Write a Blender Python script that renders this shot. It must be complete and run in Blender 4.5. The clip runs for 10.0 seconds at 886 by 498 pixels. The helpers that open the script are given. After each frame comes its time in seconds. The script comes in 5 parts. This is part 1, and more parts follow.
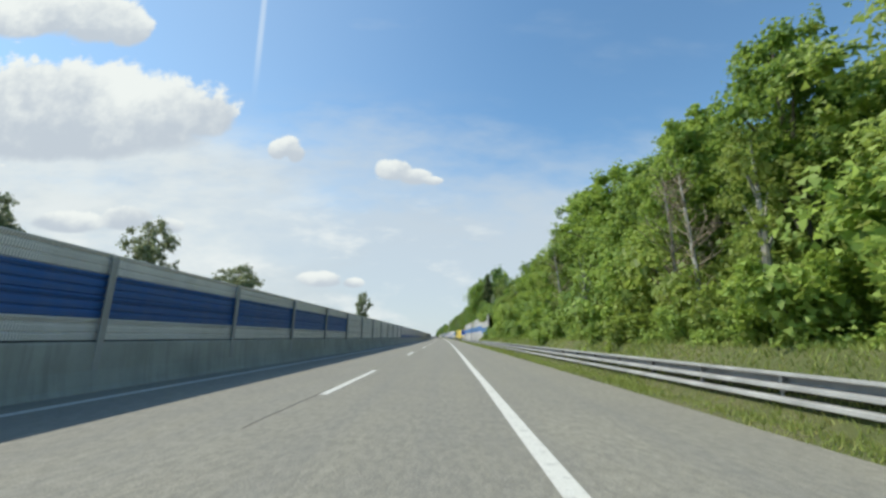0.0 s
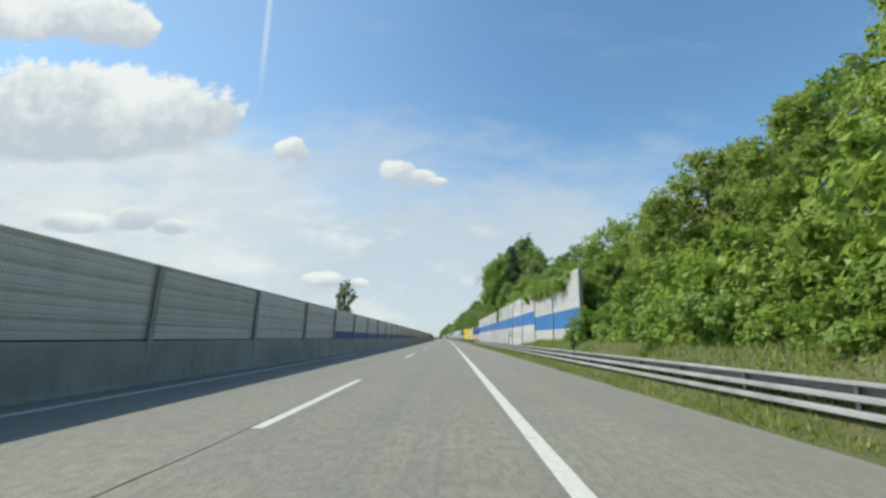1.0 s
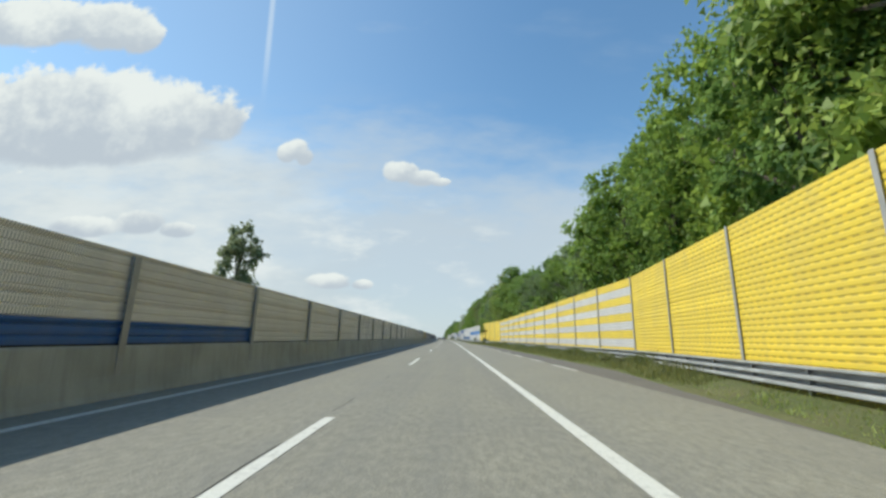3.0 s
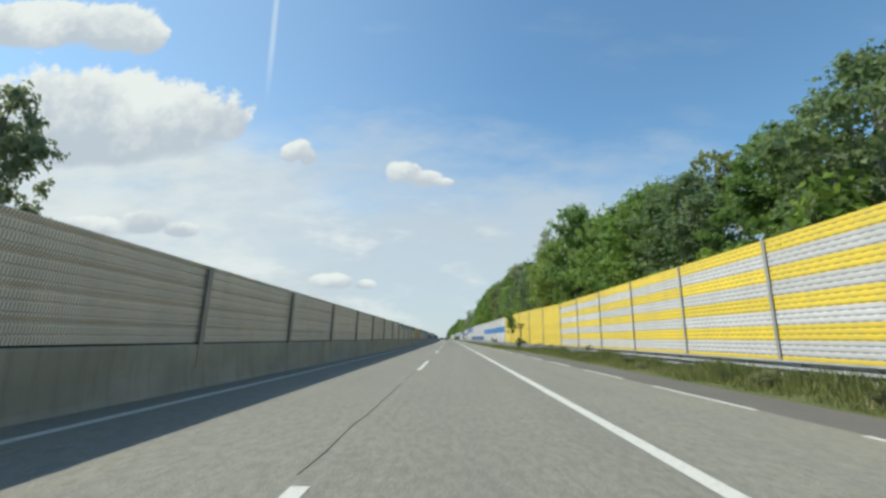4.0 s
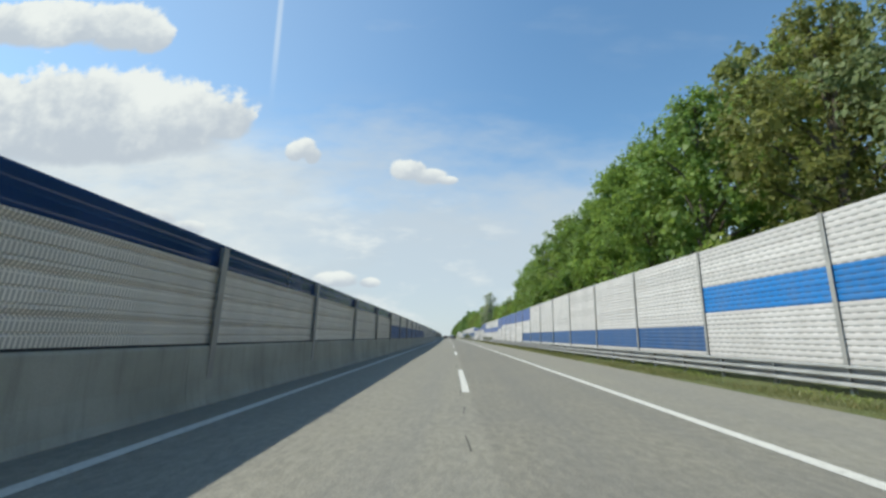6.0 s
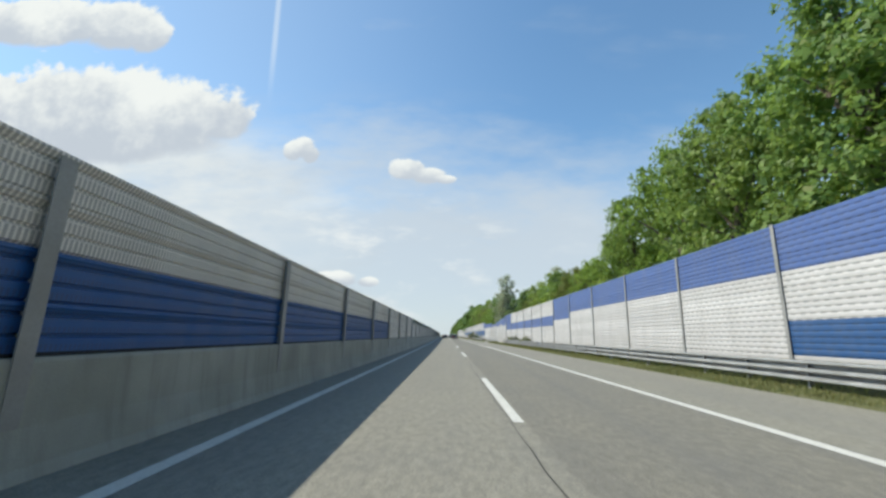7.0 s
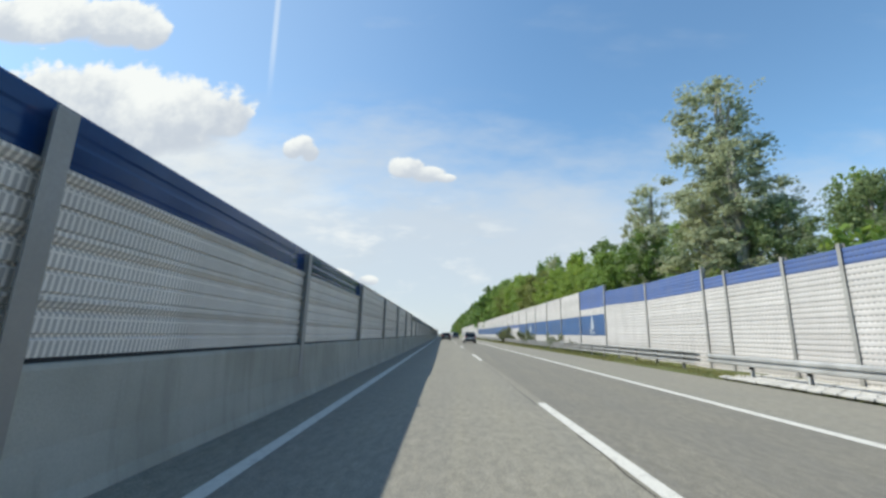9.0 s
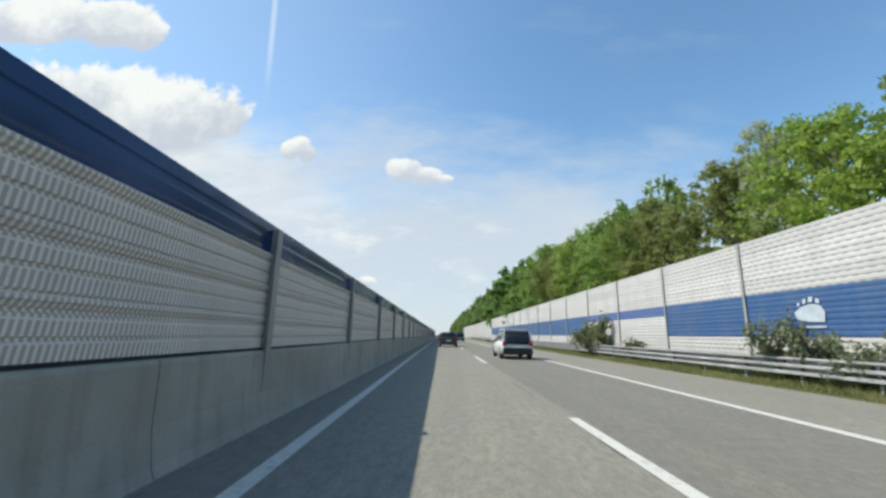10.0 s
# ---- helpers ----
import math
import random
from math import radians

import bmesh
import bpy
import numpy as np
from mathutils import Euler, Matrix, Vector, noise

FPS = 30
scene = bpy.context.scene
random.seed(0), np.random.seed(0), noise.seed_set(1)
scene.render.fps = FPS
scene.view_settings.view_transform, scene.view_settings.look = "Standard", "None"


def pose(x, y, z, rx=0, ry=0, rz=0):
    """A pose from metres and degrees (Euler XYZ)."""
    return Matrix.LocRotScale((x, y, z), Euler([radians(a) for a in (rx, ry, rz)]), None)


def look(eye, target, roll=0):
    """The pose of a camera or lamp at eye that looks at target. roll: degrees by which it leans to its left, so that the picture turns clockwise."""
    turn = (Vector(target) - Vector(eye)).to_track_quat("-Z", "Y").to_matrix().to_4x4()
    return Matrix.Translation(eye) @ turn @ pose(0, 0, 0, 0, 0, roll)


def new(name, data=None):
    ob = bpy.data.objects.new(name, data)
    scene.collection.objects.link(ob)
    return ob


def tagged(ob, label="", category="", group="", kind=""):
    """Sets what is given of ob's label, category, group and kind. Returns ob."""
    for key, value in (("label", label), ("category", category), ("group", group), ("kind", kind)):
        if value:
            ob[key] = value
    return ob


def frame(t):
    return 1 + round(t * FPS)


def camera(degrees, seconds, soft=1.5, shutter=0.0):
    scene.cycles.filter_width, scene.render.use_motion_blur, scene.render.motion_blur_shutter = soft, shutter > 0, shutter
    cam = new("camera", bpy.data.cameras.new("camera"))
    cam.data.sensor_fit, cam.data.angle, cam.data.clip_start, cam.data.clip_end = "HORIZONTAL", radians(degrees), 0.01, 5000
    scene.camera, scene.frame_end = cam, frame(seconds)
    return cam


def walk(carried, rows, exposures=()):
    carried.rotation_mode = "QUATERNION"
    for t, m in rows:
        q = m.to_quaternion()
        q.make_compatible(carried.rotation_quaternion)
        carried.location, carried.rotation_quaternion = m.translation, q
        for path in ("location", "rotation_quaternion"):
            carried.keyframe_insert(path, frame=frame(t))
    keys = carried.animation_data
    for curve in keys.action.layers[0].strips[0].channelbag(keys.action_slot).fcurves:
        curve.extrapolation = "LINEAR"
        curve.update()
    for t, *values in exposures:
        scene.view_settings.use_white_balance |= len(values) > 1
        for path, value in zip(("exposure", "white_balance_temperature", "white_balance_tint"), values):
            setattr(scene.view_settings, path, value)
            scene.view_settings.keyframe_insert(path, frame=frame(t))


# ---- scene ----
cam = camera(95.8, 10.0, soft=2.8)
# the road bends to the left by some nine kilometres' radius; all places are given beside and along it
BEND = 1.1e-4
def heading(y):
    """How far the road has turned to the left, y metres along it."""
    return BEND * min(max(y, -60.0), 400.0)


def laid(x, y):
    """Where a place, given beside and along the road, lies on the gently bending road."""
    h, c = heading(y), min(max(y, -60.0), 400.0)
    rest = y - c
    return (-0.5 * BEND * c * c - h * rest + x * math.cos(h), y + x * math.sin(h))


def along_road(m):
    """A pose given beside and along the road, laid on the bending road."""
    x, y, z = m.translation
    return Matrix.Translation((*laid(x, y), z)) @ Matrix.Rotation(heading(y), 4, "Z") @ Matrix.Translation((-x, -y, -z)) @ m


PATH = [
    (0.0, pose(2.463, 0.48, 1.194, 102.38, -1.36, 0.56)),
    (0.1, pose(2.459, 4.45, 1.194, 102.36, -1.33, 0.56)),
    (0.2, pose(2.455, 8.42, 1.194, 102.34, -1.30, 0.56)),
    (0.3, pose(2.452, 12.39, 1.194, 102.32, -1.26, 0.57)),
    (0.4, pose(2.448, 16.36, 1.194, 102.30, -1.23, 0.57)),
    (0.5, pose(2.444, 20.33, 1.194, 102.28, -1.20, 0.57)),
    (1.0, pose(2.418, 39.53, 1.194, 102.46, -1.52, 0.88)),
    (1.5, pose(2.336, 58.63, 1.194, 102.37, -1.25, 0.90)),
    (2.0, pose(2.169, 77.98, 1.194, 102.48, -1.13, 1.03)),
    (2.5, pose(1.999, 97.27, 1.194, 102.52, -1.10, 1.09)),
    (4.0, pose(1.192, 155.41, 1.194, 102.53, -1.30, 1.21)),
    (4.5, pose(0.877, 174.83, 1.194, 102.42, -1.24, 1.46)),
    (5.0, pose(0.562, 194.37, 1.194, 102.41, -0.94, 1.43)),
    (5.5, pose(0.104, 214.12, 1.194, 102.33, -1.51, 1.43)),
    (5.8, pose(-0.162, 225.86, 1.194, 102.30, -1.50, 1.37)),
    (6.1, pose(-0.413, 237.60, 1.194, 102.26, -1.47, 1.25)),
    (6.4, pose(-0.645, 249.34, 1.194, 102.22, -1.43, 1.10)),
    (6.7, pose(-0.853, 261.08, 1.194, 102.19, -1.39, 0.96)),
    (7.0, pose(-1.025, 272.82, 1.194, 102.16, -1.36, 0.86)),
    (7.5, pose(-1.173, 290.85, 1.194, 102.06, -1.23, 0.89)),
    (7.6, pose(-1.229, 294.82, 1.194, 102.07, -1.24, 0.85)),
    (7.7, pose(-1.285, 298.79, 1.194, 102.08, -1.26, 0.82)),
    (7.8, pose(-1.342, 302.76, 1.194, 102.09, -1.27, 0.78)),
    (7.9, pose(-1.398, 306.73, 1.194, 102.10, -1.29, 0.75)),
    (8.0, pose(-1.454, 310.70, 1.194, 102.11, -1.30, 0.71)),
    (8.5, pose(-1.611, 330.25, 1.194, 102.00, -1.36, 0.60)),
    (9.0, pose(-1.782, 349.18, 1.194, 101.98, -1.44, 0.30)),
    (9.5, pose(-1.882, 366.62, 1.194, 102.04, -1.30, 0.19)),
    (9.6, pose(-1.910, 370.59, 1.194, 102.05, -1.29, 0.11)),
    (9.7, pose(-1.938, 374.56, 1.194, 102.06, -1.28, 0.03)),
    (9.8, pose(-1.966, 378.53, 1.194, 102.08, -1.26, -0.06)),
    (9.9, pose(-1.994, 382.50, 1.194, 102.09, -1.25, -0.14)),
    (10.0, pose(-2.022, 386.47, 1.194, 102.10, -1.24, -0.22)),
]
walk(cam, [(t, along_road(m)) for t, m in PATH], [(0.0, 0.18, 6600, 3.0), (2.0, 0.11, 6550, 1.5), (5.0, 0.11, 6550, 1.0), (7.0, 0.20, 6650, 4.0), (10.0, 0.27, 6650, 5.0)])

# ---- light ----
SUN_TO = Vector((-1.0, 0.12, 1.18)).normalized()
sun = new("sun", bpy.data.lights.new("sun", "SUN"))
sun.data.energy, sun.data.angle, sun.data.color = 4.2, radians(0.6), (1.0, 0.95, 0.87)
sun.matrix_world = look(SUN_TO * 200, (0, 0, 0))

world = bpy.data.worlds.new("sky")
scene.world = world
world.use_nodes = True
wt = world.node_tree
wt.nodes.clear()


def wmath(op, a, b=None, c=None, clamp=False):
    n = wt.nodes.new("ShaderNodeMath")
    n.operation, n.use_clamp = op, clamp
    for i, v in enumerate((a, b, c)):
        if v is None:
            continue
        if isinstance(v, (int, float)):
            n.inputs[i].default_value = v
        else:
            wt.links.new(v, n.inputs[i])
    return n.outputs[0]


def wsmooth(v, lo, hi):
    n = wt.nodes.new("ShaderNodeMapRange")
    n.interpolation_type = "SMOOTHSTEP"
    wt.links.new(v, n.inputs["Value"])
    n.inputs["From Min"].default_value, n.inputs["From Max"].default_value = lo, hi
    return n.outputs["Result"]


def wnoise(vec, scale, detail, rough=0.55):
    n = wt.nodes.new("ShaderNodeTexNoise")
    n.inputs["Scale"].default_value, n.inputs["Detail"].default_value = scale, detail
    n.inputs["Roughness"].default_value = rough
    wt.links.new(vec, n.inputs["Vector"])
    return n.outputs["Fac"]


def wmix(f, a, b):
    n = wt.nodes.new("ShaderNodeMix")
    n.data_type = "RGBA"
    for sock, v in ((n.inputs[0], f), (n.inputs[6], a), (n.inputs[7], b)):
        if isinstance(v, (int, float)):
            sock.default_value = v
        elif isinstance(v, tuple):
            sock.default_value = (*v, 1)
        else:
            wt.links.new(v, sock)
    return n.outputs[2]


sky = wt.nodes.new("ShaderNodeTexSky")
sky.sky_type, sky.sun_disc = "NISHITA", False
sky.sun_elevation, sky.sun_rotation = math.asin(SUN_TO.z), math.atan2(SUN_TO.x, SUN_TO.y)
sky.air_density, sky.dust_density, sky.ozone_density = 1.0, 0.3, 1.6
tex = wt.nodes.new("ShaderNodeTexCoord")
sep = wt.nodes.new("ShaderNodeSeparateXYZ")
wt.links.new(tex.outputs["Generated"], sep.inputs[0])
dx, dy, dz = sep.outputs
fwd = wmath("MAXIMUM", dy, 0.08)
cu, cv = wmath("DIVIDE", dx, fwd), wmath("SUBTRACT", wmath("DIVIDE", dz, fwd), 0.010)
comb = wt.nodes.new("ShaderNodeCombineXYZ")
wt.links.new(cu, comb.inputs[0]), wt.links.new(cv, comb.inputs[1])
flat = comb.outputs[0]
puffs = wnoise(flat, 9.0, 7.0, 0.62)
wisps_map = wt.nodes.new("ShaderNodeMapping")
wisps_map.inputs["Scale"].default_value = (1.2, 3.0, 1.0)
wisps_map.inputs["Rotation"].default_value = (0, 0, 0.30)
wt.links.new(flat, wisps_map.inputs[0])
wisps = wnoise(wisps_map.outputs[0], 1.7, 6.0, 0.6)

# cumulus: centre and half size of each heap, in forward direction ratios
HEAPS = [(-1.419, 0.618, 0.340, 0.115), (-1.179, 0.628, 0.240, 0.125), (-0.979, 0.603, 0.240, 0.125), (-0.809, 0.593, 0.180, 0.105), (-0.689, 0.578, 0.100, 0.070), (-1.099, 0.528, 0.420, 0.095), (-1.299, 0.902, 0.300, 0.085), (-1.039, 0.887, 0.130, 0.085), (-0.949, 0.852, 0.070, 0.060), (-0.468, 0.478, 0.030, 0.030), (-0.440, 0.486, 0.034, 0.032), (-0.418, 0.466, 0.026, 0.026), (-0.154, 0.425, 0.048, 0.030), (-0.094, 0.405, 0.045, 0.022), (-0.049, 0.395, 0.030, 0.012), (-0.999, 0.262, 0.100, 0.030), (-0.849, 0.275, 0.070, 0.034), (-0.739, 0.255, 0.050, 0.022), (-0.319, 0.125, 0.060, 0.020), (-0.239, 0.118, 0.030, 0.013)]
heap, shade, total = None, None, None
for hx, hy, ha, hb in HEAPS:
    du = wmath("MULTIPLY", wmath("SUBTRACT", cu, hx), 1 / ha)
    dv = wmath("MULTIPLY", wmath("SUBTRACT", cv, hy), 1 / hb)
    q = wmath("SUBTRACT", 1.0, wmath("ADD", wmath("MULTIPLY", du, du), wmath("MULTIPLY", dv, dv)))
    q = wmath("MAXIMUM", q, -3.0)
    heap = q if heap is None else wmath("MAXIMUM", heap, q)
    near = wmath("MAXIMUM", wmath("ADD", q, 0.35), 0.0)
    w = wmath("MULTIPLY", dv, near)
    shade = w if shade is None else wmath("ADD", shade, w)
    total = near if total is None else wmath("ADD", total, near)
tufts = wnoise(flat, 28.0, 5.0, 0.56)
shade = wmath("DIVIDE", shade, wmath("MAXIMUM", total, 0.01))
billow = wmath("ADD", wmath("MULTIPLY", wmath("SUBTRACT", puffs, 0.5), 2.6), wmath("MULTIPLY", wmath("SUBTRACT", tufts, 0.5), 1.0))
ragged = wmath("ADD", heap, wmath("MULTIPLY", billow, wmath("ADD", 0.35, wmath("MULTIPLY", wsmooth(shade, -0.7, 0.1), 0.65))))
cumulus = wsmooth(ragged, -0.26, 0.30)
# a broken bank of low cloud along the horizon and grey thickenings in the veil
bank_map = wt.nodes.new("ShaderNodeMapping")
bank_map.inputs["Scale"].default_value = (1.0, 2.6, 1.0)
wt.links.new(flat, bank_map.inputs[0])
banks = wnoise(bank_map.outputs[0], 4.2, 7.0, 0.6)
bank_zone = wmath("MULTIPLY", wsmooth(cv, 0.42, 0.20), wsmooth(cu, 0.50, -0.20))
low_bank = wmath("MULTIPLY", wsmooth(banks, 0.50, 0.68), wmath("MULTIPLY", bank_zone, 0.90))
gloom = wmath("MULTIPLY", wsmooth(wnoise(bank_map.outputs[0], 2.3, 5.0, 0.55), 0.46, 0.66), wmath("MULTIPLY", wsmooth(cv, 0.75, 0.35), wsmooth(cu, 0.35, -0.4)))
# high thin cloud, thickening to the horizon and to the sunny side
veil_amount = wmath("SUBTRACT", wmath("SUBTRACT", 1.50, wmath("MULTIPLY", cv, 2.30)), wmath("MULTIPLY", cu, 0.25))
veil = wmath("MULTIPLY", wsmooth(wmath("ADD", veil_amount, wmath("MULTIPLY", wmath("SUBTRACT", wisps, 0.5), 1.6)), 0.0, 0.95), 0.90)
streaks = wmath("MULTIPLY", wsmooth(wnoise(wisps_map.outputs[0], 1.5, 5.0, 0.55), 0.50, 0.82), 0.26)
veil = wmath("MAXIMUM", wmath("MAXIMUM", veil, streaks), wmath("MULTIPLY", wsmooth(cu, 0.3, -0.8), 0.20))
# a vapour trail
trail = wmath("ABSOLUTE", wmath("SUBTRACT", wmath("ADD", cu, wmath("MULTIPLY", cv, 0.03)), -0.536))
trail = wmath("MULTIPLY", wsmooth(wmath("SUBTRACT", 0.013, trail), 0.0, 0.011), wsmooth(cv, 0.60, 0.85))
trail = wmath("MULTIPLY", trail, 0.34)
ahead = wsmooth(dy, 0.05, 0.2)
swell = wnoise(flat, 5.0, 3.0, 0.5)
bright = wsmooth(wmath("ADD", shade, wmath("ADD", wmath("MULTIPLY", wmath("SUBTRACT", swell, 0.5), 2.8), wmath("ADD", wmath("MULTIPLY", wmath("SUBTRACT", puffs, 0.5), 2.4), wmath("MULTIPLY", wmath("SUBTRACT", tufts, 0.5), 1.1)))), -0.75, 0.95)
cloud_col = wmix(bright, (3.95, 4.30, 5.00), (6.25, 6.38, 6.52))
clear = wt.nodes.new("ShaderNodeMix")
clear.data_type, clear.blend_type = "RGBA", "MULTIPLY"
clear.inputs[0].default_value, clear.inputs[7].default_value = 1.0, (1.10, 1.35, 1.43, 1)
wt.links.new(sky.outputs[0], clear.inputs[6])
col = wmix(wmath("MULTIPLY", veil, ahead), clear.outputs[2], (4.25, 4.68, 5.36))
col = wmix(wmath("MULTIPLY", wmath("MULTIPLY", gloom, 0.45), ahead), col, (4.05, 4.35, 4.85))
haze = wmath("MULTIPLY", wmath("MULTIPLY", wsmooth(cu, -0.15, -0.75), wsmooth(cv, 0.60, 0.44)), wsmooth(banks, 0.25, 0.60))
col = wmix(wmath("MULTIPLY", wmath("MULTIPLY", haze, 0.75), ahead), col, (5.7, 5.9, 6.15))
col = wmix(wmath("MULTIPLY", low_bank, ahead), col, (5.9, 6.1, 6.4))
col = wmix(wmath("MULTIPLY", trail, ahead), col, (6.6, 6.9, 7.2))
col = wmix(wmath("MULTIPLY", cumulus, ahead), col, cloud_col)
bg = wt.nodes.new("ShaderNodeBackground")
bg.inputs["Strength"].default_value = 0.125
wt.links.new(col, bg.inputs[0])
wout = wt.nodes.new("ShaderNodeOutputWorld")
wt.links.new(bg.outputs[0], wout.inputs[0])


# ---- materials ----
class Nodes:
    """Short hand for one material's node tree."""

    def __init__(self, name):
        self.mat = bpy.data.materials.new(name)
        self.mat.use_nodes = True
        self.t = self.mat.node_tree
        self.bsdf = self.t.nodes["Principled BSDF"]

    def put(self, kind, **inputs):
        n = self.t.nodes.new(kind)
        for k, v in inputs.items():
            self.into(n.inputs[k.replace("_", " ")], v)
        return n

    def into(self, sock, v):
        if isinstance(v, bpy.types.NodeSocket):
            self.t.links.new(v, sock)
        else:
            sock.default_value = (*v, 1) if isinstance(v, tuple) and len(v) == 3 and sock.type == "RGBA" else v

    def where(self):
        return self.put("ShaderNodeNewGeometry").outputs["Position"]

    def noise(self, vec, scale, detail=4.0, rough=0.55):
        return self.put("ShaderNodeTexNoise", Vector=vec, Scale=scale, Detail=detail, Roughness=rough).outputs["Fac"]

    def stretch(self, vec, s):
        n = self.put("ShaderNodeMapping", Vector=vec)
        n.inputs["Scale"].default_value = s
        return n.outputs[0]

    def calc(self, op, a, b=0.0, clamp=False):
        n = self.put("ShaderNodeMath")
        n.operation, n.use_clamp = op, clamp
        self.into(n.inputs[0], a), self.into(n.inputs[1], b)
        return n.outputs[0]

    def ramp(self, v, lo, hi, a=0.0, b=1.0):
        n = self.put("ShaderNodeMapRange", Value=v)
        n.inputs[1].default_value, n.inputs[2].default_value = lo, hi
        n.inputs[3].default_value, n.inputs[4].default_value = a, b
        return n.outputs["Result"]

    def mix(self, f, a, b, kind="MIX"):
        n = self.put("ShaderNodeMix")
        n.data_type, n.blend_type = "RGBA", kind
        self.into(n.inputs[0], f), self.into(n.inputs[6], a), self.into(n.inputs[7], b)
        return n.outputs[2]

    def split(self, vec):
        return self.put("ShaderNodeSeparateXYZ", Vector=vec).outputs

    def bump(self, h, strength, dist=0.02):
        n = self.put("ShaderNodeBump", Height=h, Strength=strength, Distance=dist)
        self.into(self.bsdf.inputs["Normal"], n.outputs[0])

    def done(self, colour, rough=0.8, metal=0.0):
        self.into(self.bsdf.inputs["Base Color"], colour)
        self.into(self.bsdf.inputs["Roughness"], rough)
        self.into(self.bsdf.inputs["Metallic"], metal)
        return self.mat


def tone(c, k):
    return tuple(min(1.0, v * k) for v in c)


def surface(name, base, rough=0.7, coarse=0.7, fine=40.0, vary=0.14, bumpy=0.15, metal=0.0, dist=0.01):
    """A plain surface with stains at a coarse scale and grain at a fine one."""
    m = Nodes(name)
    p = m.where()
    a, b = m.noise(p, coarse, 5), m.noise(p, fine, 3)
    c = m.mix(m.ramp(a, 0.35, 0.7), tone(base, 1 - vary), tone(base, 1 + vary))
    c = m.mix(m.ramp(b, 0.3, 0.75, 0, 0.35), c, tone(base, 1 - 2 * vary))
    m.bump(b, bumpy, dist)
    return m.done(c, m.ramp(a, 0.3, 0.7, max(0.02, rough - 0.1), min(1.0, rough + 0.1)), metal)


def road_material():
    m = Nodes("road_surface")
    p = m.where()
    x, y, z = m.split(p)
    grit = m.noise(p, 55.0, 3)
    pebbles = m.put("ShaderNodeTexVoronoi", Vector=p, Scale=38.0).outputs["Distance"]
    blot = m.noise(p, 0.55, 6, 0.62)
    lane = m.noise(m.stretch(p, (1.6, 0.03, 1)), 1.0, 4)
    c = m.mix(m.ramp(grit, 0.3, 0.72), (0.170, 0.156, 0.121), (0.358, 0.332, 0.262))
    c = m.mix(m.ramp(pebbles, 0.0, 0.5, 0.35, 0.0), c, (0.34, 0.32, 0.29))
    mott = m.noise(m.stretch(p, (1.3, 0.55, 1)), 8.0, 6, 0.75)
    c = m.mix(m.ramp(mott, 0.38, 0.56, 0.50, 0.0), c, (0.128, 0.118, 0.094))
    c = m.mix(m.ramp(mott, 0.56, 0.70, 0.0, 0.40), c, (0.39, 0.36, 0.285))
    c = m.mix(m.ramp(blot, 0.35, 0.7, 0, 0.34), c, (0.165, 0.158, 0.142))
    c = m.mix(m.ramp(lane, 0.42, 0.68, 0, 0.32), c, (0.165, 0.16, 0.15))
    # the slow lane was laid in a darker mix further on
    off = m.calc("ADD", x, m.calc("MULTIPLY", m.calc("MULTIPLY", y, y), 0.5 * BEND))
    slow = m.calc("MULTIPLY", m.ramp(off, 0.06, 0.14), m.ramp(off, 3.60, 3.70, 1.0, 0.0))
    slow = m.calc("MULTIPLY", slow, m.ramp(y, 205.0, 260.0, 0.10, 0.55))
    c = m.mix(slow, c, m.mix(1.0, c, (0.66, 0.65, 0.65), "MULTIPLY"))
    m.bump(m.calc("ADD", grit, pebbles), 0.35, 0.012)
    return m.done(c, 0.88)


def dark_road_material():
    m = Nodes("dark_asphalt")
    p = m.where()
    grit, blot = m.noise(p, 60.0, 3), m.noise(p, 0.8, 5)
    c = m.mix(m.ramp(grit, 0.3, 0.7), (0.085, 0.075, 0.068), (0.155, 0.14, 0.125))
    c = m.mix(m.ramp(blot, 0.35, 0.7, 0, 0.5), c, (0.16, 0.145, 0.125))
    m.bump(grit, 0.4, 0.012)
    return m.done(c, 0.9)


def paint_line_material():
    m = Nodes("road_paint")
    p = m.where()
    wear, grit = m.noise(p, 7.0, 6, 0.65), m.noise(p, 70.0, 2)
    c = m.mix(m.ramp(grit, 0.3, 0.7), (0.52, 0.50, 0.445), (0.66, 0.64, 0.58))
    c = m.mix(m.ramp(wear, 0.54, 0.70, 0, 0.7), c, (0.30, 0.285, 0.26))
    m.bump(grit, 0.3, 0.006)
    return m.done(c, 0.7)


